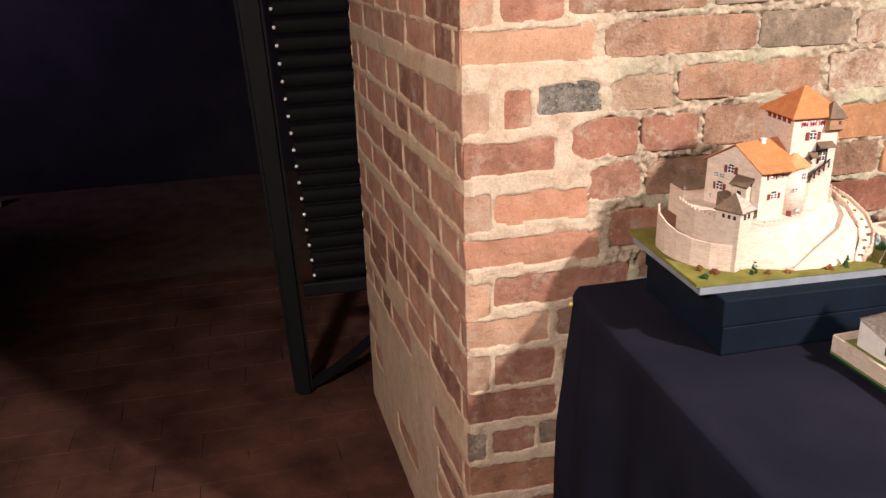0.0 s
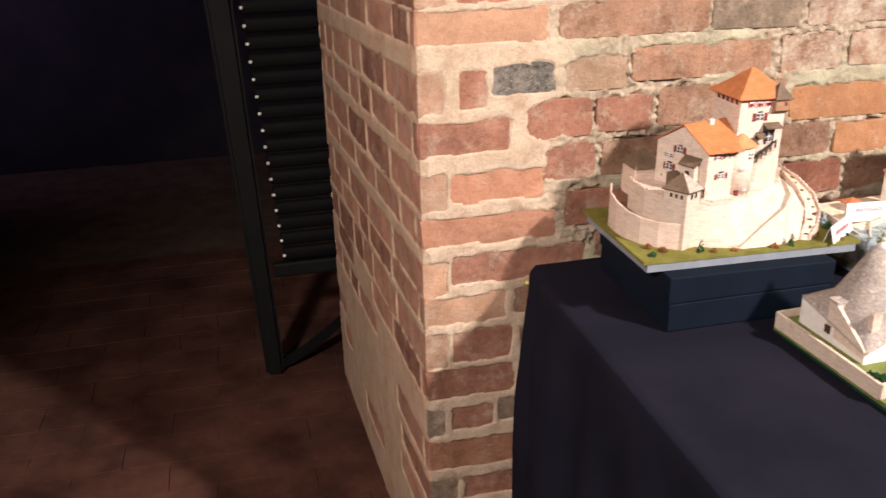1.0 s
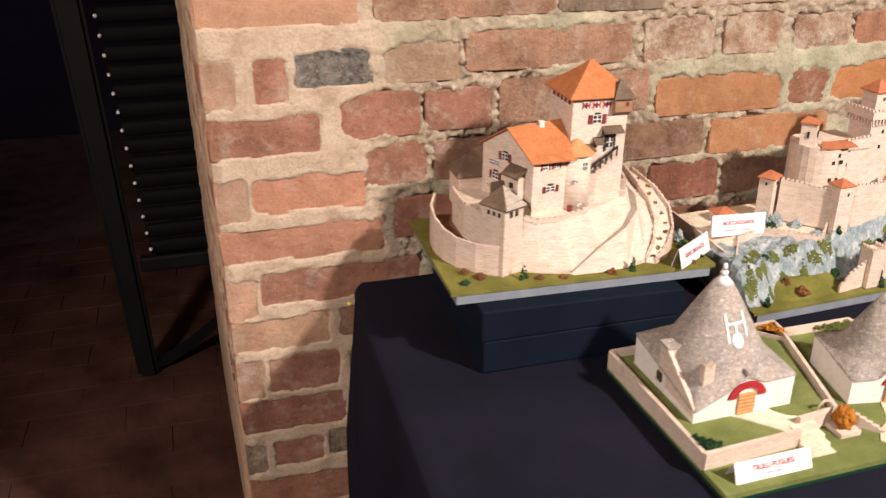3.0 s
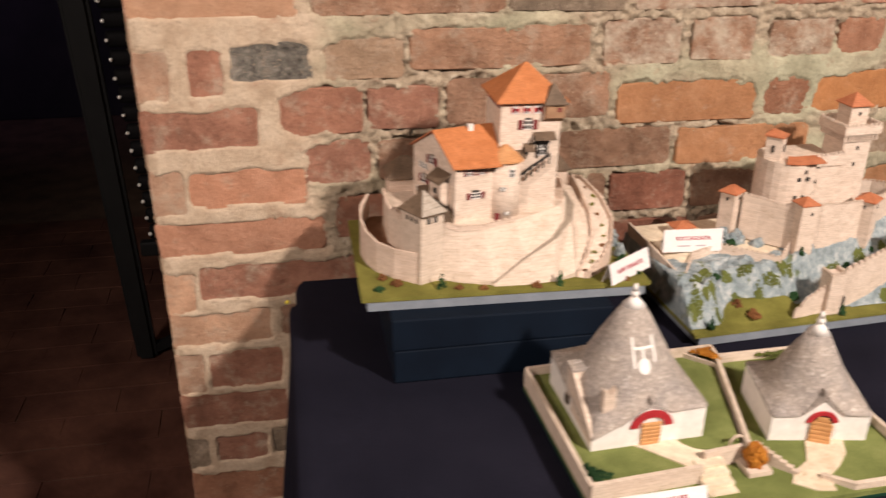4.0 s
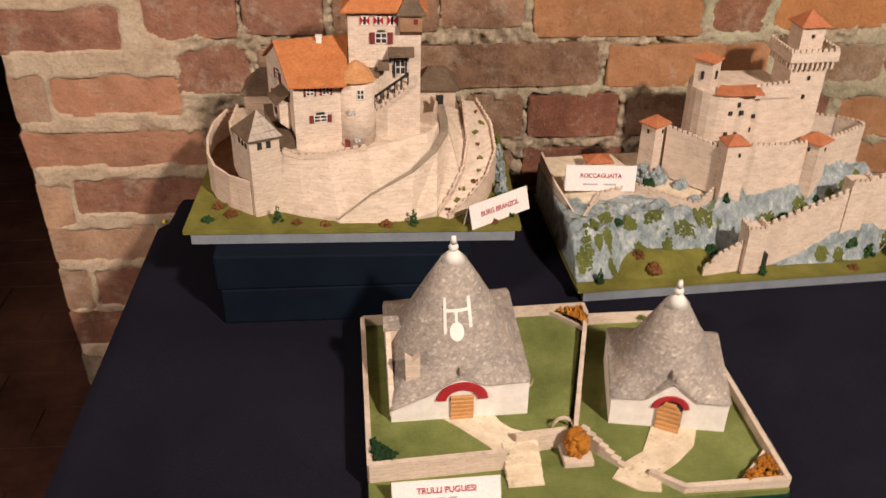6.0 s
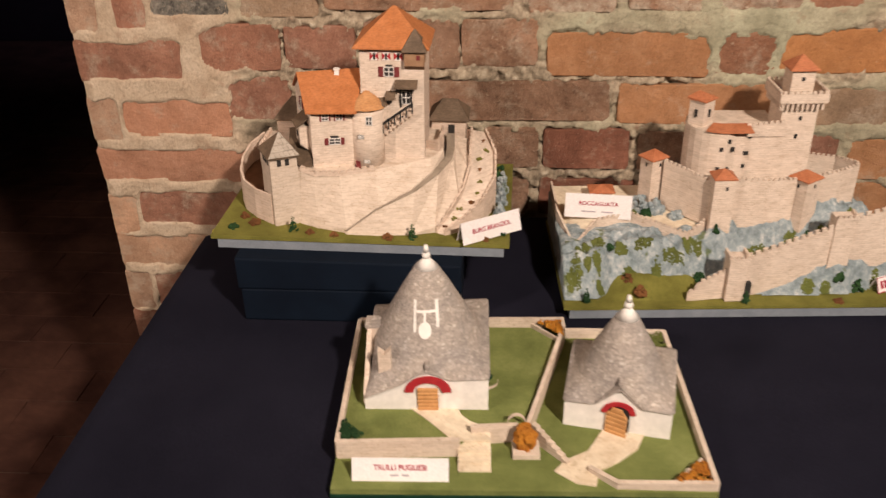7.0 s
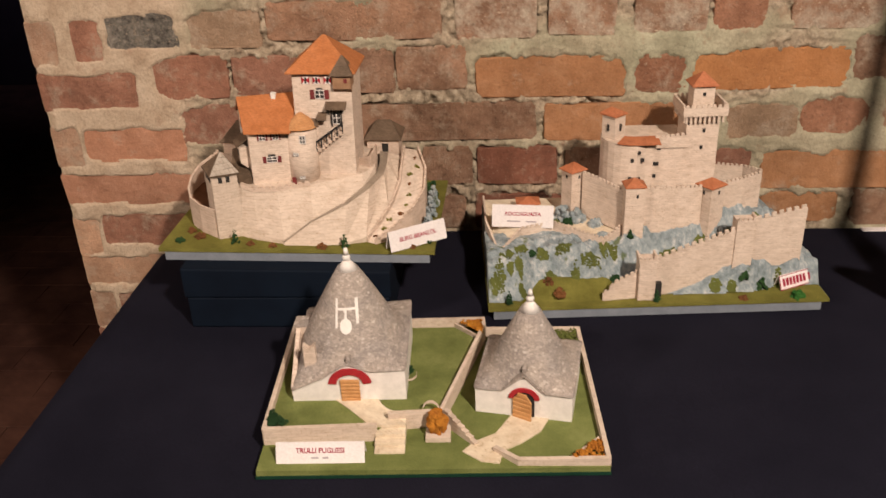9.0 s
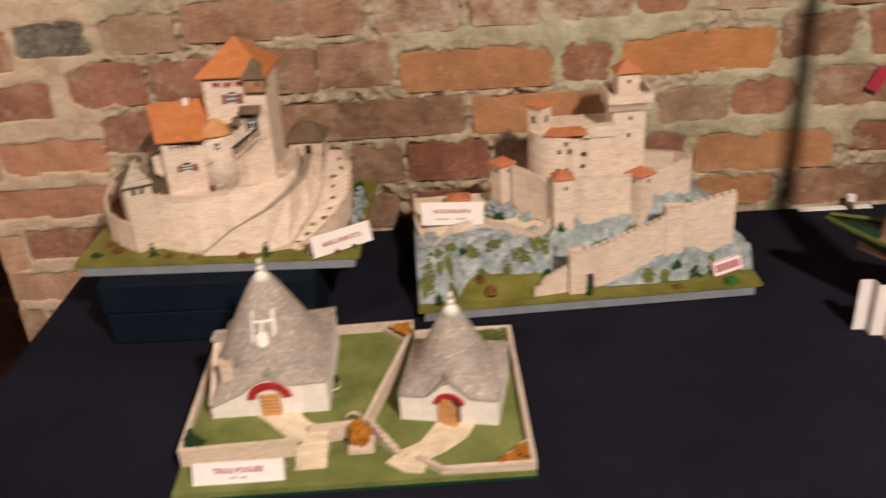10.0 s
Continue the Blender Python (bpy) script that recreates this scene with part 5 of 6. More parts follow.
    loft(bm, [(-0.0155, -0.0155, 0.2552), (0.0155, -0.0155, 0.2552), (0.0155, 0.0155, 0.2552), (-0.0155, 0.0155, 0.2552)], [(-0.0155, -0.0155, 0.2566), (0.0155, -0.0155, 0.2566), (0.0155, 0.0155, 0.2585), (-0.0155, 0.0155, 0.2585)], [(0.0, 0.004, 0.2655), (0.001, 0.004, 0.2655), (0.001, 0.007, 0.2655), (0.0, 0.007, 0.2655)])
    bm.transform(m)
    part("roof", bm, TERRA, slim, "hipped terracotta roof")
    for x, y in ((0.0, -0.0127), (-0.0127, 0.0)):
        bm = boxm(x - 0.0018, x + 0.0018, y - 0.0018, y + 0.0018, 0.2310, 0.2420)
        bm.transform(m)
        part("window", bm, INK, slim)
    # main tower with its machicolated gallery
    U, V = 0.337, 0.176
    tall = part("main_tower", boxm(U - 0.025, U + 0.025, V - 0.025, V + 0.025, 0.085, 0.256), STONE_FINE, r, "tall square main tower")
    for a, z in ((0.002, 0.232), (0.000, 0.205)):
        part("window", boxm(U + a - 0.002, U + a + 0.002, V - 0.0262, V - 0.024, z - 0.003, z + 0.003), INK, tall)
    for k in range(9):
        a = -0.028 + k * 0.007
        part("corbel", boxm(U + a - 0.0016, U + a + 0.0016, V - 0.0315, V - 0.025, 0.246, 0.256), STONE_FINE, tall)
        part("corbel", boxm(U - 0.0315, U - 0.025, V + a - 0.0016, V + a + 0.0016, 0.246, 0.256), STONE_FINE, tall)
    part("gallery_floor", boxm(U - 0.033, U + 0.033, V - 0.033, V + 0.033, 0.256, 0.259), STONE_FINE, tall)
    bm = bmesh.new()
    s = 0.0325
    run(bm, [(U - s, V - s, 0.257, 0.270), (U + s, V - s, 0.257, 0.270), (U + s, V + s, 0.257, 0.270), (U - s, V + s, 0.257, 0.270), (U - s, V - s, 0.257, 0.270)], 0.0025, 0.0045, 0.0085)
    part("gallery_parapet", bm, STONE_FINE, tall)
    lantern = part("lantern", boxm(U - 0.016, U + 0.016, V - 0.016, V + 0.016, 0.259, 0.300), STONE_FINE, r)
    part("roof", pyramid(bmesh.new(), U - 0.016, U + 0.016, V - 0.016, V + 0.016, 0.300, 0.318, 0.0045), TERRA, lantern, "terracotta pyramid roof")
    part("window", boxm(U - 0.0022, U + 0.0022, V - 0.017, V - 0.015, 0.284, 0.289), INK, lantern)
    for k in range(4):
        part("window", boxm(U - 0.012 + k * 0.0075, U - 0.009 + k * 0.0075, V - 0.017, V - 0.015, 0.2965, 0.2995), INK, lantern)
    # lower gate wall along the front
    curtain("gate_wall", [(0.170, 0.010, 0.018, 0.030), (0.178, 0.010, 0.018, 0.034), (0.186, 0.011, 0.018, 0.046), (0.224, 0.016, 0.018, 0.064)], 0.0035)
    part("lower_gate_tower", boxm(0.222, 0.247, 0.006, 0.032, 0.018, 0.083), STONE_FINE, r, "small gate tower")
    curtain("gate_tower_parapet", [(0.222, 0.032, 0.081, 0.086), (0.222, 0.0065, 0.081, 0.086), (0.247, 0.0065, 0.081, 0.086), (0.247, 0.032, 0.081, 0.086)], 0.004, 0.003, 0.007)
    part("gate", boxm(0.2462, 0.2585, 0.013, 0.022, 0.019, 0.042), INK, r)
    curtain("gate_wall", [(0.248, 0.022, 0.018, 0.078), (0.31, 0.030, 0.018, 0.098), (0.368, 0.040, 0.018, 0.114)], 0.0058, 0.003, 0.0105)
    part("wall_tower", boxm(0.368, 0.396, 0.036, 0.058, 0.018, 0.130), STONE_FINE, r)
    curtain("wall_tower_parapet", [(0.368, 0.036, 0.128, 0.131), (0.396, 0.036, 0.128, 0.131), (0.396, 0.058, 0.128, 0.131)], 0.004, 0.003, 0.007)
    curtain("gate_wall", [(0.396, 0.042, 0.018, 0.128), (0.44, 0.048, 0.018, 0.136), (0.474, 0.051, 0.018, 0.142)], 0.0058, 0.003, 0.0105)
    for k, (u, v, s, z) in enumerate(((0.128, 0.168, 0.020, 0.078), (0.150, 0.160, 0.018, 0.078), (0.176, 0.140, 0.014, 0.078))):
        part("boulder", clump(bmesh.new(), u, v, z, s, 500 + k, 0.9, 46), ROCK, r, "blue-grey rocks under the corner tower")
    # moss in flat patches that hug the rock: (u, v, half-width, half-depth)
    rnd = random.Random(19)
    patches = [(0.053, 0.083, 0.008, 0.006), (0.036, 0.072, 0.005, 0.005), (0.086, 0.073, 0.008, 0.004), (0.118, 0.076, 0.011, 0.005), (0.098, 0.056, 0.008, 0.005), (0.135, 0.050, 0.006, 0.010),
               (0.160, 0.062, 0.013, 0.004), (0.180, 0.073, 0.006, 0.008), (0.194, 0.075, 0.006, 0.006), (0.024, 0.062, 0.005, 0.005), (0.034, 0.042, 0.004, 0.005), (0.048, 0.047, 0.005, 0.007),
               (0.018, 0.037, 0.007, 0.011), (0.010, 0.030, 0.005, 0.008), (0.052, 0.028, 0.005, 0.004), (0.285, 0.082, 0.013, 0.004), (0.333, 0.088, 0.009, 0.006), (0.343, 0.026, 0.008, 0.004),
               (0.368, 0.026, 0.006, 0.003), (0.443, 0.040, 0.006, 0.005), (0.378, 0.090, 0.008, 0.006), (0.404, 0.098, 0.011, 0.005), (0.424, 0.112, 0.005, 0.006), (0.426, 0.090, 0.005, 0.009)]
    for k, (u, v, ru, rv) in enumerate(patches):
        bm = bmesh.new()
        for _ in range(150):
            a, d = rnd.uniform(0, 2 * math.pi), math.sqrt(rnd.random())
            d *= 0.95 + 0.4 * noise.noise(Vector((3 * math.cos(a), 3 * math.sin(a), k)))
            uu, vv = u + 1.2 * ru * d * math.cos(a), v + 1.3 * rv * d * math.sin(a)
            size = rnd.uniform(0.0013, 0.0026)
            lump = Matrix.Translation((uu, vv, ground(uu, vv) + 0.0003)) @ Euler((rnd.uniform(0, 3), rnd.uniform(0, 3), 0)).to_matrix().to_4x4() @ Matrix.Diagonal((size, size, size * 0.8, 1))
            bmesh.ops.create_icosphere(bm, subdivisions=1, radius=1, matrix=lump)
        part("moss_patch", bm, MOSS, r)
    bush = [(0.070, 0.078, 0.0085, BUSH, 0.7), (0.135, 0.150, 0.0115, BUSH, 0.7), (0.116, 0.156, 0.010, MOSS, 0.3), (0.196, 0.054, 0.0115, BUSH, 0.7), (0.222, 0.086, 0.0065, BUSH, 1.6), (0.305, 0.078, 0.0085, BUSH, 1.4), (0.212, 0.030, 0.008, BUSH, 0.6),
            (0.092, 0.046, 0.0105, BROWNB, 0.9), (0.108, 0.020, 0.0125, BROWNB, 0.5), (0.250, 0.004, 0.0070, BUSH, 1.9), (0.386, 0.030, 0.0090, BUSH, 1.0), (0.415, 0.030, 0.0105, BUSH, 1.2), (0.452, 0.038, 0.006, BUSH, 0.8),
            (0.462, 0.006, 0.0135, GREENB, 0.5), (0.380, 0.004, 0.0085, BROWNB, 0.4), (0.356, 0.092, 0.006, BUSH, 0.8)]
    for k, (u, v, s, mat_, q) in enumerate(bush):
        z = 0.082 if v > 0.14 else ground(u, v) + (0.008 if mat_ is BROWNB and u < 0.2 else 0.0)
        part("sponge_bush", clump(bmesh.new(), u, v, z - 0.001, s, 200 + k, q, 34), mat_, r)
    bm = bmesh.new()
    for i in range(5):
        clump(bm, 0.030, 0.008, 0.017 + i * 0.0052, 0.0068 * (1.1 - 0.2 * i), 90 + i, 0.9, 12)
    part("small_fir", bm, BUSH, r, "dark green sponge fir")
    return r


build_rock_castle()
label_card("place_card", (0.842, -0.186, 0.8825), 0.098, 0.037, 8, -3, 1, "ROCCAGUAITA", "white folded card with red lettering on the castle terrace", small=0.05, size=0.0088)
card, face = label_card("maker_card", (1.258, -0.268, 0.8190), 0.062, 0.023, 22, 24, -2, "", "small white folded card with a red frame and red bars")
bm = bars(bmesh.new(), face, [(-0.0235 + 0.0062 * k, 0.0115, 0.0044, 0.0115) for k in range(7)] + [(0.0235, 0.0115, 0.0046, 0.0115), (0, 0.0008, 0.062, 0.0010), (0, 0.0222, 0.062, 0.0010), (-0.0305, 0.0115, 0.0010, 0.023), (0.0305, 0.0115, 0.0010, 0.023)])
part("printed_bars", bm, REDINK, card, "red bars and frame")

# ---- the two conical stone houses on their garden board ----


def cone_house(root, name, cx, cy, turn, a, b, z0, front, back, cap, tip, rings, label):
    """A square white house under a grey roof that sweeps from its eaves into a cone. front, back: the eaves' heights along x, as (x, z)."""
    m = pose(cx, cy, 0, 0, 0, turn)
    fx, fz = [p[0] for p in front], [p[1] for p in front]
    bx, bz = [p[0] for p in back], [p[1] for p in back]
    bm = bmesh.new()
    prism(bm, [(-a, -b + 0.0035), (a, -b + 0.0035), (a, b), (-a, b)], z0, [z - 0.002 for z in (fz[0], fz[-1], bz[-1], bz[0])])
    rim = [(-a, z0), (a, z0)] + [(x, z - 0.0012) for x, z in front[::-1]]
    f = [bm.verts.new((x, -b, z)) for x, z in rim]
    k = [bm.verts.new((x, -b + 0.0035, z)) for x, z in rim]
    bm.faces.new(f)
    bm.faces.new(k[::-1])
    for i in range(len(rim)):
        j = (i + 1) % len(rim)
        bm.faces.new((f[i], k[i], k[j], f[j]))
    bm.transform(m)
    house = part(name, bm, WHITE, root, label)
    n = 96
    bm = bmesh.new()
    all_rings = []

    def eave(x, y):
        v = min(1, max(0, (y / b + 1) / 2))
        f = np.interp(x, fx, fz)
        flat = np.interp(x, [fx[0], fx[-1]], [fz[0], fz[-1]])
        f = flat + (f - flat) * max(0.0, 1 - v * 3.2)
        return float(f * (1 - v) + np.interp(x, bx, bz) * v)

    for drop in (0.0020, 0.0):
        ring = []
        for i in range(n):
            th = 2 * math.pi * (i + 0.5) / n
            k = 1 / max(abs(math.cos(th)) / (a + 0.002), abs(math.sin(th)) / (b + 0.002))
            x, y = k * math.cos(th), k * math.sin(th)
            ring.append(bm.verts.new((x, y, eave(x, y) - drop)))
        all_rings.append(ring)
    for blend, rad, z in rings:
        ring = []
        for i in range(n):
            th = 2 * math.pi * (i + 0.5) / n
            k = 1 / max(abs(math.cos(th)) / a, abs(math.sin(th)) / b)
            q = (1 - blend) * k + blend * rad
            x, y = q * math.cos(th), q * math.sin(th)
            zz = z + (1 - blend) * (eave(x, y) - z) * 0.9 + 0.0009 * noise.noise(Vector((x * 260, y * 260, z * 300)))
            ring.append(bm.verts.new((x, y, zz)))
        all_rings.append(ring)
    for p, q in zip(all_rings, all_rings[1:]):
        for i in range(n):
            j = (i + 1) % n
            bm.faces.new((p[i], p[j], q[j], q[i]))
    bm.faces.new(all_rings[-1])
    bm.transform(m)
    part("roof", bm, SLATE, house, "grey stone-printed roof sweeping into a cone", True)
    r1, z1 = rings[-1][1], rings[-1][2]
    bm = cone(bmesh.new(), 0, 0, z1 - 0.001, cap, r1 + 0.001, 0.0035, 28)
    bm.transform(m)
    part("white_cap", bm, WHITE, house, "white cone cap", True)
    bm = ball(bmesh.new(), 0, 0, cap + 0.0035, 0.0052, 14)
    cone(bm, 0, 0, cap + 0.008, tip, 0.0036, 0.0022, 14)
    bm.transform(m)
    part("finial", bm, WHITE, house, "white knob", True)
    return house, m


def porch(house, m, dx, y, z0, w, h, peak, open_door=0.0):
    """The doorway in the front wall: red arch, plank door and the grey ridge stub over its gable."""
    bm = boxm(dx - 0.0026, dx + 0.0026, y + 0.001, y + 0.030, peak - 0.006, peak + 0.0065)
    bm.transform(m)
    part("ridge_stub", bm, SLATE, house)
    bm = bmesh.new()
    r0, r1 = w / 2, w / 2 + 0.0062
    hz = z0 + h * 0.62
    if open_door == 0:
        r0, r1 = w / 2 + 0.0042, w / 2 + 0.0145
    arc = np.linspace(0.06, math.pi - 0.06, 15)
    inner = [(dx + r0 * math.cos(t), hz + r0 * math.sin(t) * 0.85) for t in arc]
    outer = [(dx + r1 * math.cos(t), hz + r1 * math.sin(t) * 0.85) for t in arc]
    rings = [[bm.verts.new((p[0], d, p[1])) for p, d in ((i, y - 0.0004), (i, y - 0.0028), (o, y - 0.0028), (o, y - 0.0004))] for i, o in zip(inner, outer)]
    for p, q in zip(rings, rings[1:]):
        for k in range(4):
            bm.faces.new((p[k], q[k], q[(k + 1) % 4], p[(k + 1) % 4]))
    bm.faces.new(rings[0])
    bm.faces.new(rings[-1][::-1])
    bm.transform(m)
    part("red_arch", bm, ARCHRED, house, "red painted arch")
    if open_door:
        bm = bmesh.new()
        pts = [(dx - w / 2, z0), (dx + w / 2, z0)] + [(dx + w / 2 * math.cos(t), hz + w / 2 * math.sin(t) * 0.85) for t in np.linspace(0, math.pi, 11)]
        f = [bm.verts.new((x, y - 0.0012, z)) for x, z in pts]
        g = [bm.verts.new((x, y + 0.0005, z)) for x, z in pts]
        bm.faces.new(f)
        for i in range(len(f)):
            j = (i + 1) % len(f)
            bm.faces.new((f[i], g[i], g[j], f[j]))
        bm.transform(m)
        part("dark_opening", bm, INK, house)
    bm = bmesh.new()
    top = hz + (w * 0.40 if open_door else 0.006)
    prev = None
    for k in range(25):
        z = z0 + (top - z0) * k / 24
        half = w / 2 * (0.95 if z < hz or not open_door else max(0.45, 1 - (z - hz) / (w * 0.62)))
        d = 0.0004 if k % 4 == 0 else 0.0012
        ring = [bm.verts.new(p) for p in ((-half, -d, z), (half, -d, z), (half, 0.0012, z), (-half, 0.0012, z))]
        if prev:
            for i in range(4):
                bm.faces.new((prev[i], prev[(i + 1) % 4], ring[(i + 1) % 4], ring[i]))
        prev = ring
    bm.faces.new(prev)
    bm.transform(m @ pose(dx - w * 0.06 * bool(open_door), y - 0.0018 - 0.16 * open_door * w, 0, 0, 0, -18 * open_door))
    part("door", bm, WOOD, house, "plank door")


def build_garden():
    r = thing("paper_village", (0.522, -0.684, 0.80), "garden board with two white houses under grey conical roofs", "model houses", "paper models")
    r.rotation_euler = (0, 0, radians(2.1))
    bm = bmesh.new()
    prism(bm, [(0, 0), (0.410, 0), (0.407, 0.286), (0.272, 0.286), (0.272, 0.290), (-0.001, 0.290)], TOP - 0.7998, 0.0012)
    part("board", bm, GREENEDGE, r, "dark green board")
    bm = bmesh.new()
    prism(bm, [(0.001, 0.001), (0.409, 0.001), (0.406, 0.285), (0.271, 0.285), (0.271, 0.289), (0.0, 0.289)], 0.0014, 0.0085)
    part("lawn", bm, GRASS, r, "green felt lawn")
    bm = bmesh.new()
    prism(bm, [(0.003, 0.052), (0.138, 0.057), (0.160, 0.078), (0.206, 0.083), (0.266, 0.272), (0.268, 0.287), (0.002, 0.287)], 0.0065, 0.0225)
    part("raised_lawn", bm, GRASS, r, "raised green felt lawn")

    def low(name, pts, thick=0.0055):
        bm_ = bmesh.new()
        run(bm_, pts, thick)
        return part(name, bm_, STONE_WALL, r)

    low("garden_wall", [(0.002, 0.050, 0.0065, 0.032), (0.138, 0.055, 0.0065, 0.032)])
    low("garden_wall", [(0.003, 0.050, 0.0065, 0.031), (0.0015, 0.287, 0.0065, 0.034)])
    low("garden_wall", [(0.002, 0.287, 0.0065, 0.034), (0.272, 0.287, 0.0065, 0.036)])
    low("garden_wall", [(0.270, 0.287, 0.0065, 0.036), (0.271, 0.272, 0.0065, 0.034), (0.2145, 0.085, 0.0065, 0.030)], 0.0050)
    low("garden_wall", [(0.272, 0.282, 0.0065, 0.022), (0.405, 0.282, 0.0065, 0.020)])
    low("garden_wall", [(0.4045, 0.284, 0.0065, 0.020), (0.407, 0.004, 0.0065, 0.020)])
    low("garden_wall", [(0.408, 0.0055, 0.0065, 0.019), (0.305, 0.0075, 0.0065, 0.017), (0.278, 0.032, 0.0065, 0.015)])
    low("garden_wall", [(0.150, 0.074, 0.0065, 0.034), (0.203, 0.080, 0.0065, 0.032)])
    low("bed_wall", [(0.230, 0.285, 0.0225, 0.029), (0.266, 0.248, 0.0225, 0.028)], 0.003)
    low("bed_wall", [(0.362, 0.009, 0.0083, 0.014), (0.403, 0.048, 0.0083, 0.014)], 0.003)
    for k in range(7):
        u, v = 0.2225 + 0.0052 * k, 0.0795 - 0.0058 * k
        bm = boxm(-0.0042, 0.0042, -0.0032, 0.0032, 0.0065, 0.0315 - 0.0030 * k)
        bm.transform(pose(u, v, 0, 0, 0, -48))
        part("step", bm, STONE_WALL, r)
    for k in range(4):
        part("step", boxm(0.136, 0.172, 0.028 + 0.011 * k, 0.040 + 0.011 * k, 0.0065, 0.0105 + 0.005 * k), PATHM, r)
    part("pillar", boxm(0.196, 0.226, 0.048, 0.077, 0.0065, 0.0150, 0.0006), STONE_WALL, r)
    # paths
    bm = bmesh.new()
    prism(bm, [(0.079, 0.117), (0.134, 0.117), (0.140, 0.104), (0.149, 0.094), (0.163, 0.087), (0.190, 0.085), (0.190, 0.079), (0.150, 0.070), (0.132, 0.058), (0.121, 0.072), (0.100, 0.096)], 0.0222, 0.0238)
    part("path", bm, PATHM, r, "pale paved path")
    bm = bmesh.new()
    prism(bm, [(0.302, 0.100), (0.348, 0.092), (0.335, 0.065), (0.312, 0.045), (0.288, 0.030), (0.283, 0.008), (0.262, 0.012), (0.240, 0.030), (0.255, 0.048), (0.280, 0.062)], 0.0083, 0.0100)
    part("path", bm, PATHM, r, "pale paved path")
    # houses
    h1, m1 = cone_house(r, "cone_house", 0.0985, 0.190, 0.0, 0.0715, 0.0745, 0.0222, [(-0.0715, 0.041), (-0.030, 0.060), (-0.010, 0.0735), (0.001, 0.0780), (0.012, 0.0745), (0.027, 0.0670), (0.0715, 0.069)], [(-0.0715, 0.070), (0.0715, 0.080)], 0.1835, 0.200,
                        [(0.08, 0.068, 0.074), (0.45, 0.067, 0.077), (0.85, 0.0645, 0.081), (0.98, 0.0605, 0.0880), (1.0, 0.0530, 0.1025), (1.0, 0.044, 0.1190), (1.0, 0.0285, 0.1470), (1.0, 0.0130, 0.1735)],
                        "larger white house with a painted sign on its cone")
    porch(h1, m1, 0.002, -0.0745, 0.0222, 0.025, 0.042, 0.0780)
    h2, m2 = cone_house(r, "cone_house", 0.326, 0.146, -12.0, 0.060, 0.052, 0.0080, [(-0.060, 0.046), (-0.026, 0.047), (0.001, 0.071), (0.026, 0.048), (0.060, 0.047)], [(-0.060, 0.056), (0.060, 0.060)], 0.1445, 0.1605,
                        [(0.08, 0.054, 0.056), (0.45, 0.052, 0.059), (0.85, 0.049, 0.063), (0.98, 0.0455, 0.070), (1.0, 0.037, 0.0875), (1.0, 0.0245, 0.1110), (1.0, 0.0125, 0.1335)],
                        "smaller white house with a half-open plank door")
    porch(h2, m2, 0.001, -0.052, 0.0080, 0.026, 0.045, 0.073, 1.0)
    for sgn in (-1, 1):
        bm = bmesh.new()
        a0, a1 = 0.001 + sgn * 0.0005, 0.001 + sgn * 0.0275
        z_top, z_low = 0.0735, 0.0475
        v = [bm.verts.new(p) for p in ((a0, -0.0545, z_top - 0.002), (a1, -0.0545, z_low - 0.002), (a1, -0.030, z_low + 0.004), (a0, -0.018, z_top - 0.002),
                                       (a0, -0.0545, z_top), (a1, -0.0545, z_low), (a1, -0.030, z_low + 0.006), (a0, -0.018, z_top))]
        for f in ((0, 1, 2, 3), (4, 5, 6, 7), (0, 1, 5, 4), (1, 2, 6, 5), (2, 3, 7, 6), (3, 0, 4, 7)):
            bm.faces.new([v[i] for i in f])
        bm.transform(m2)
        part("gable_coping", bm, SLATE, h2)
    # painted sign on the first cone
    cone_prof = [(0.0605, 0.0880), (0.044, 0.1190), (0.0285, 0.1470), (0.0130, 0.1735)]

    def on_cone(x, z):
        rad = np.interp(z, [p[1] for p in cone_prof], [p[0] for p in cone_prof]) + 0.0010
        x = max(-rad * 0.95, min(rad * 0.95, x))
        return Vector((0.0985 + x, 0.190 - math.sqrt(rad * rad - x * x), z))

    def stroke(bm_, x0, z0, x1, z1, w):
        steps = 6
        d = Vector((x1 - x0, z1 - z0)).normalized()
        nn = Vector((-d.y, d.x)) * w / 2
        prev = None
        for i in range(steps + 1):
            f = i / steps
            x, z = x0 + (x1 - x0) * f, z0 + (z1 - z0) * f
            pair = (bm_.verts.new(on_cone(x + nn.x, z + nn.y)), bm_.verts.new(on_cone(x - nn.x, z - nn.y)))
            if prev:
                bm_.faces.new((prev[0], prev[1], pair[1], pair[0]))
            prev = pair

    bm = bmesh.new()
    stroke(bm, -0.0128, 0.112, -0.0120, 0.1445, 0.0030)
    stroke(bm, 0.0138, 0.117, 0.0122, 0.1450, 0.0036)
    stroke(bm, -0.0122, 0.133, 0.0128, 0.134, 0.0028)
    stroke(bm, -0.001, 0.121, -0.001, 0.133, 0.0030)
    c = bm.verts.new(on_cone(-0.001, 0.1145))
    ring = [bm.verts.new(on_cone(-0.001 + 0.0075 * math.cos(t), 0.1145 + 0.0088 * math.sin(t))) for t in np.linspace(0, 2 * math.pi, 16, endpoint=False)]
    for i in range(16):
        bm.faces.new((c, ring[i], ring[(i + 1) % 16]))
    part("painted_sign", bm, WHITE, h1, "white sign painted on the cone")
    # chimney, side step and small hook of the larger house
    bm = bmesh.new()
    prism(bm, [(0.0435, 0.128), (0.051, 0.128), (0.0585, 0.128), (0.0585, 0.137), (0.051, 0.137), (0.0435, 0.137)], 0.050, [0.0965, 0.0905, 0.0975, 0.0975, 0.0905, 0.0965])
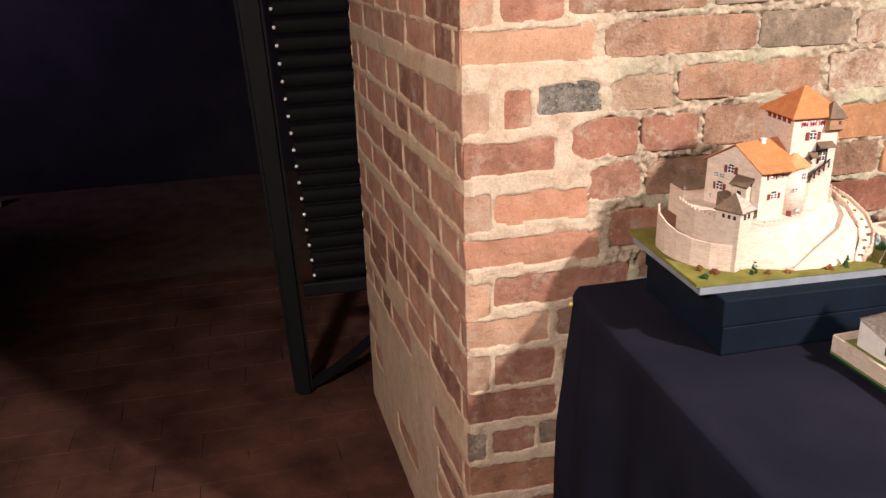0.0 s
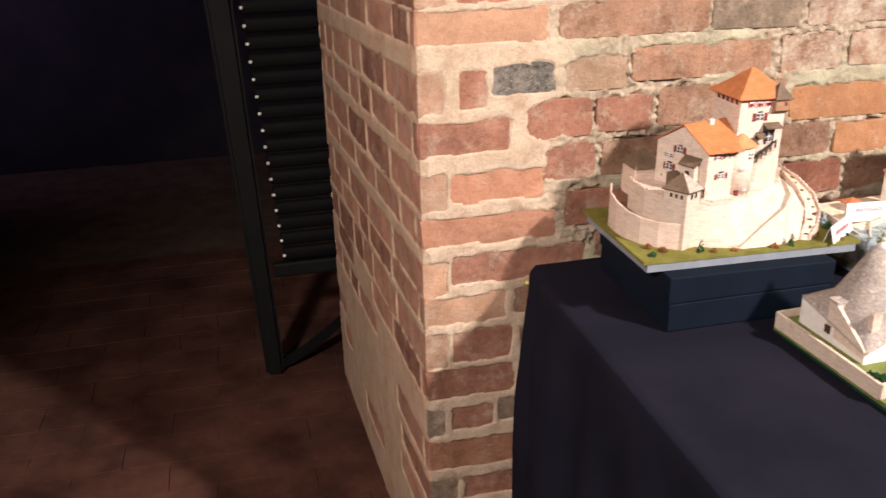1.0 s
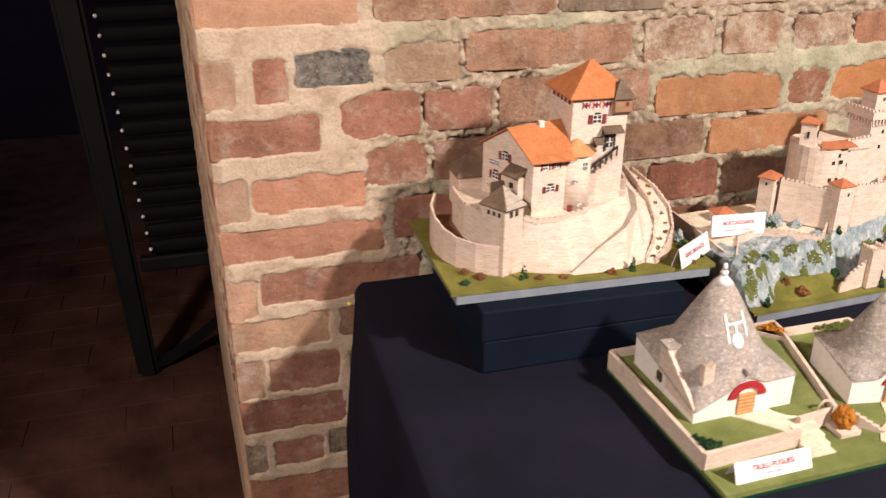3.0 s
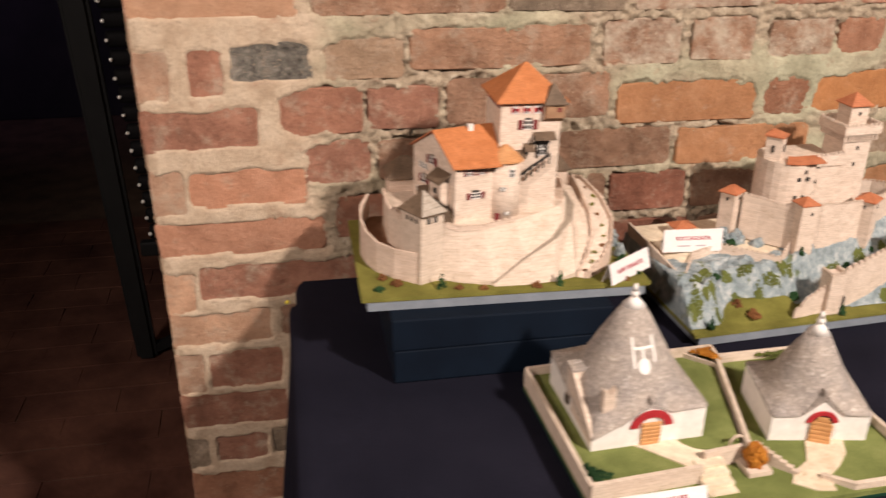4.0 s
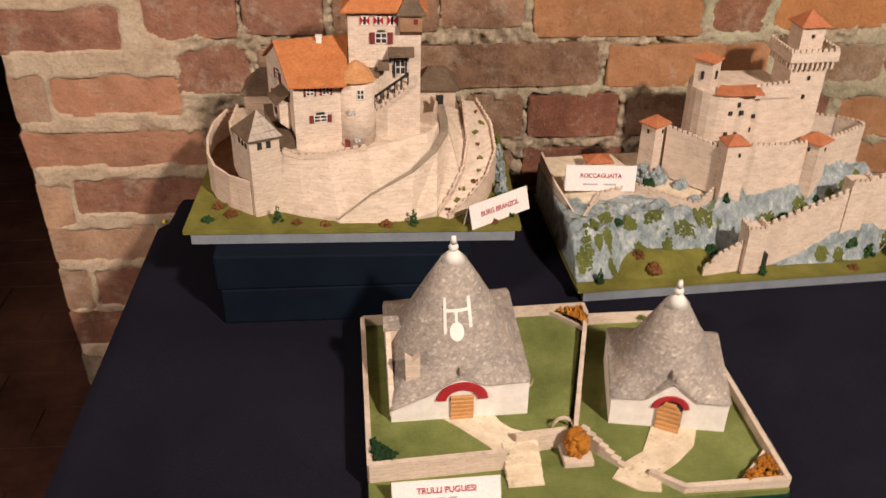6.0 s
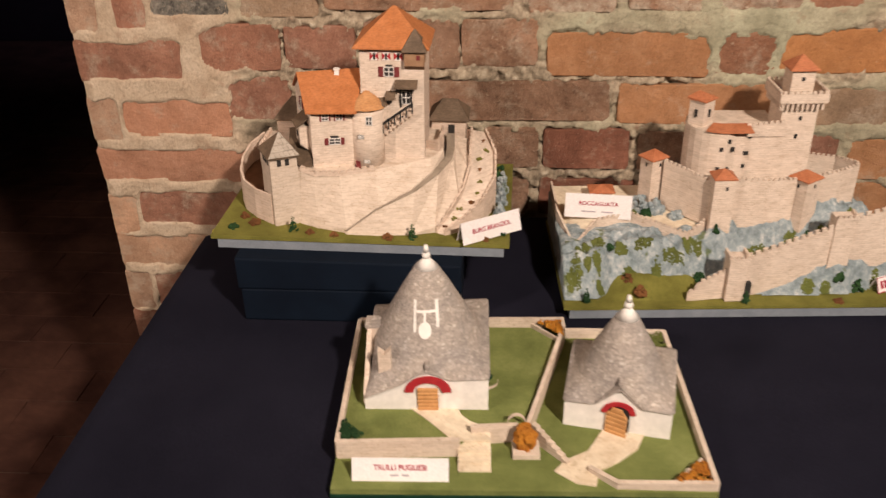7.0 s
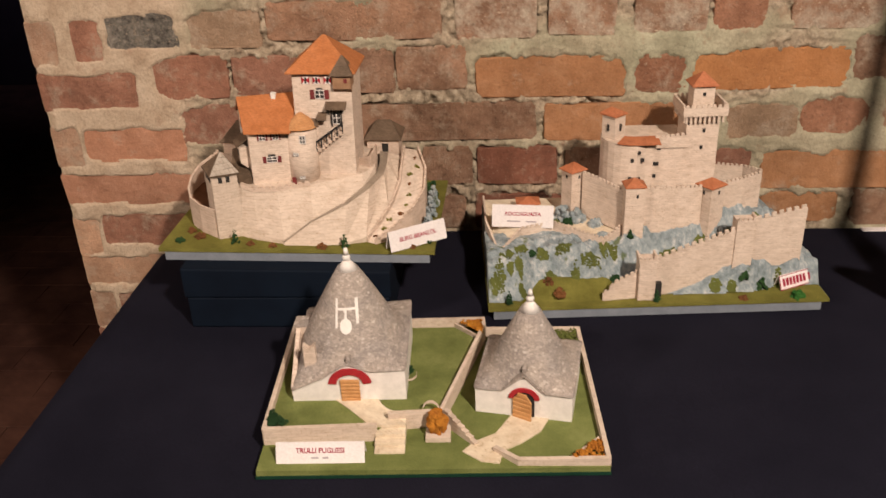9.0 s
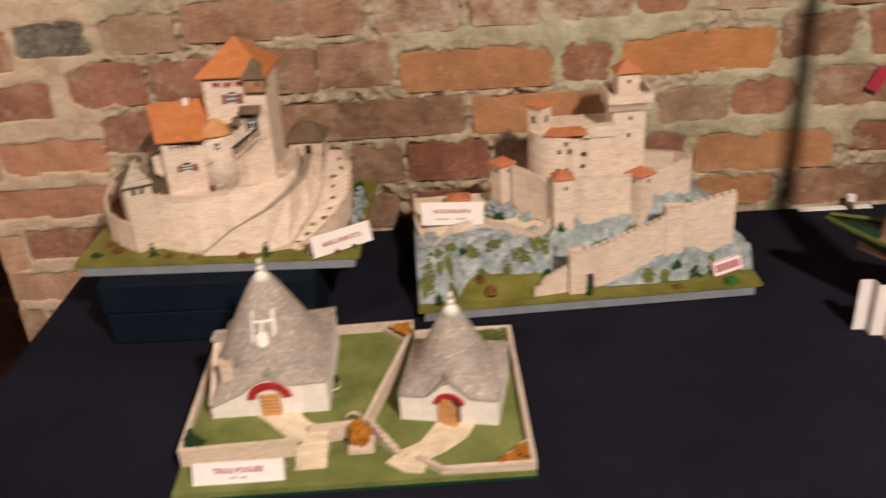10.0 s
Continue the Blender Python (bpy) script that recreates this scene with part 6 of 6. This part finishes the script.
    part("chimney", bm, STONE_FINE, h1, "pale chimney")
    stair = part("side_stair", boxm(0.0255, 0.0440, 0.1830, 0.2010, 0.05, 0.0905), STONE_FINE, h1, "stone-printed side stair below a capping block")
    part("cap_block", boxm(0.0235, 0.0460, 0.1815, 0.2025, 0.0905, 0.0955, 0.0006), SLATE, stair)
    bm = bmesh.new()
    run(bm, [(0.0285, 0.1830, 0.035, 0.0885), (0.0285, 0.1165, 0.030, 0.0440)], 0.0055)
    part("sloping_coping", bm, STONE_FINE, h1, "pale coping that falls towards the corner")
    part("side_window", boxm(0.0245, 0.028, 0.192, 0.203, 0.036, 0.049), DARKWOOD, h1)
    bm = bmesh.new()
    for i in range(6):
        t0, t1 = math.pi * i / 10, math.pi * (i + 1) / 10
        a, b = (0.168 + 0.014 * math.sin(t0), 0.150, 0.036 - 0.010 * math.cos(t0)), (0.168 + 0.014 * math.sin(t1), 0.150, 0.036 - 0.010 * math.cos(t1))
        prism(bm, [(a[0], a[1] - 0.0012), (b[0], b[1] - 0.0012), (b[0], b[1] + 0.0012), (a[0], a[1] + 0.0012)], [a[2], b[2], b[2], a[2]], [a[2] + 0.002, b[2] + 0.002, b[2] + 0.002, a[2] + 0.002])
    part("wall_hook", bm, STONE_FINE, h1)
    # garden arch by the dividing wall
    bm = bmesh.new()
    for i in range(10):
        t0, t1 = math.pi * i / 10, math.pi * (i + 1) / 10
        a, b = (0.2015 + 0.0105 * math.cos(t0), 0.089, 0.024 + 0.013 * math.sin(t0)), (0.2015 + 0.0105 * math.cos(t1), 0.089, 0.024 + 0.013 * math.sin(t1))
        prism(bm, [(b[0], b[1] - 0.0015), (a[0], a[1] - 0.0015), (a[0], a[1] + 0.0015), (b[0], b[1] + 0.0015)], [b[2], a[2], a[2], b[2]], [b[2] + 0.0022, a[2] + 0.0022, a[2] + 0.0022, b[2] + 0.0022])
    part("garden_arch", bm, STONE_FINE, r)
    # planting
    bm = bmesh.new()
    for i in range(6):
        clump(bm, 0.2100, 0.0630, 0.0155 + 0.0046 * i, 0.0165 - 0.0022 * abs(i - 2.2), 300 + i, 0.3, 34)
    part("round_bush", bm, RUST, r, "round rust-orange sponge bush")
    rnd = random.Random(8)
    beds = (("rust-orange sponge planting", (0.237, 0.284), (0.267, 0.284), (0.267, 0.254), RUST, 0.0310, 40),
            ("rust-orange sponge planting", (0.366, 0.010), (0.404, 0.010), (0.404, 0.044), RUST, 0.0140, 44),
            ("mottled green hedge", (0.338, 0.279), (0.402, 0.279), (0.402, 0.240), MOSS, 0.0150, 64),
            ("dark green sponge bush", (0.006, 0.056), (0.033, 0.057), (0.006, 0.088), BUSH, 0.0310, 40),
            ("dark green sponge bush", (0.168, 0.168), (0.174, 0.172), (0.170, 0.186), BUSH, 0.0225, 10))
    for label, a, b, c, mat_, z, count in beds:
        bm = bmesh.new()
        for k in range(count):
            f, g = sorted((rnd.random(), rnd.random()))
            u = a[0] * f + b[0] * (g - f) + c[0] * (1 - g)
            v = a[1] * f + b[1] * (g - f) + c[1] * (1 - g)
            clump(bm, u, v, z, rnd.uniform(0.0040, 0.0062), 700 + k, 0.7, 9)
        part("corner_bush", bm, mat_, r, label)


build_garden()
label_card("place_card", (0.596, -0.668, 0.8085), 0.104, 0.025, 24, 2, 0, "TRULLI PUGLIESI", "white folded card with red lettering before the houses", small=0.022, size=0.0085)

# ---- model ship on a paper stand, at the far end ----


def build_ship():
    r = thing("model_ship", (1.371, -0.308, TOP), "dark green model ship on a white paper stand", "model ship")
    r.rotation_euler = (0, 0, radians(-42))
    bm = bmesh.new()
    rings, edges = [], ([], [])
    for i in range(19):
        f = i / 18
        half = 0.078 * math.sin(min(1.0, f * 1.7 + 0.02) * math.pi / 2) ** 0.75
        x = 0.66 * f
        top = 0.112 + 0.016 * (1 - f) ** 2
        deep = min(1.0, (f * 3.4) ** 0.7)
        rings.append([bm.verts.new((x, s_ * half * w, top - deep * d)) for s_, w, d in ((-1, 1.0, 0.0), (-1, 0.86, 0.026), (-1, 0.35, 0.048), (1, 0.35, 0.048), (1, 0.86, 0.026), (1, 1.0, 0.0))])
        for k, s_ in enumerate((-1, 1)):
            edges[k].append((x, s_ * half, top - 0.001, top + 0.0035))
    for p, q in zip(rings, rings[1:]):
        for k in range(6):
            bm.faces.new((p[k], q[k], q[(k + 1) % 6], p[(k + 1) % 6]))
    bm.faces.new(rings[0])
    bm.faces.new(rings[-1][::-1])
    part("hull", bm, GREENEDGE, r, "dark green hull", True)
    for line in edges:
        bm = bmesh.new()
        run(bm, line, 0.003)
        part("gunwale", bm, MOSS, r, "pale green gunwale")
    bm = bmesh.new()
    prism(bm, [(0.05, -0.018), (0.16, -0.052), (0.30, -0.068), (0.62, -0.068), (0.62, 0.068), (0.30, 0.068), (0.16, 0.052), (0.05, 0.018)], 0.100, 0.1245)
    part("deck", bm, COURT, r, "red-brown deck")
    part("mast", cone(bmesh.new(), 0.128, 0.0, 0.12, 0.86, 0.015, 0.010, 12), DARKWOOD, r)
    # Unseen rolls added beside the mast to cast the rigging's fan of shadow.
    for x, high in ((0.078, 0.46), (0.102, 0.40)):
        foot, head = Vector((x, 0.0, 0.122)), Vector((0.126, 0.0, high))
        bm = cone(bmesh.new(), 0, 0, 0, (head - foot).length, 0.0085, 0.004, 10)
        bm.transform(Matrix.Translation(foot) @ (head - foot).to_track_quat("Z", "Y").to_matrix().to_4x4())
        part("rolled_sail", bm, COURT, r)
    bm = bmesh.new()
    run(bm, [(0.074 + 0.012 * k, -0.061 + (0.010 if k % 2 else 0.0), 0.0, 0.078) for k in range(30)], 0.0012)
    part("paper_stand", bm, CARD, r, "white pleated paper stand")


build_ship()
root = thing("paper_strip", (1.505, -0.026, TOP), "thin white paper strip lying along the back of the table", "paper strip")
part("strip", boxm(-0.06, 0.065, -0.006, 0.006, 0, 0.0025), CARD, root)
root = thing("corked_vial", (1.532, -0.030, TOP), "small dark vial with a white stopper at the wall", "vial")
part("body", cone(bmesh.new(), 0, 0, 0, 0.016, 0.007, 0.005, 16), DARKWOOD, root, smooth=True)
part("stopper", cone(bmesh.new(), 0, 0, 0.016, 0.026, 0.0075, 0.0075, 16), CARD, root, "white stopper")
root = thing("red_tag", (1.552, -0.012, 1.022), "small red paper tag on the brick wall", "tag")
bm = boxm(-0.011, 0.011, -0.001, 0.001, -0.020, 0.020, 0.0006)
bm.transform(pose(0, 0, 0, 0, 25, 0))
part("tag", bm, REDINK, root)

lay_front()
lay_side()
lay_floor()
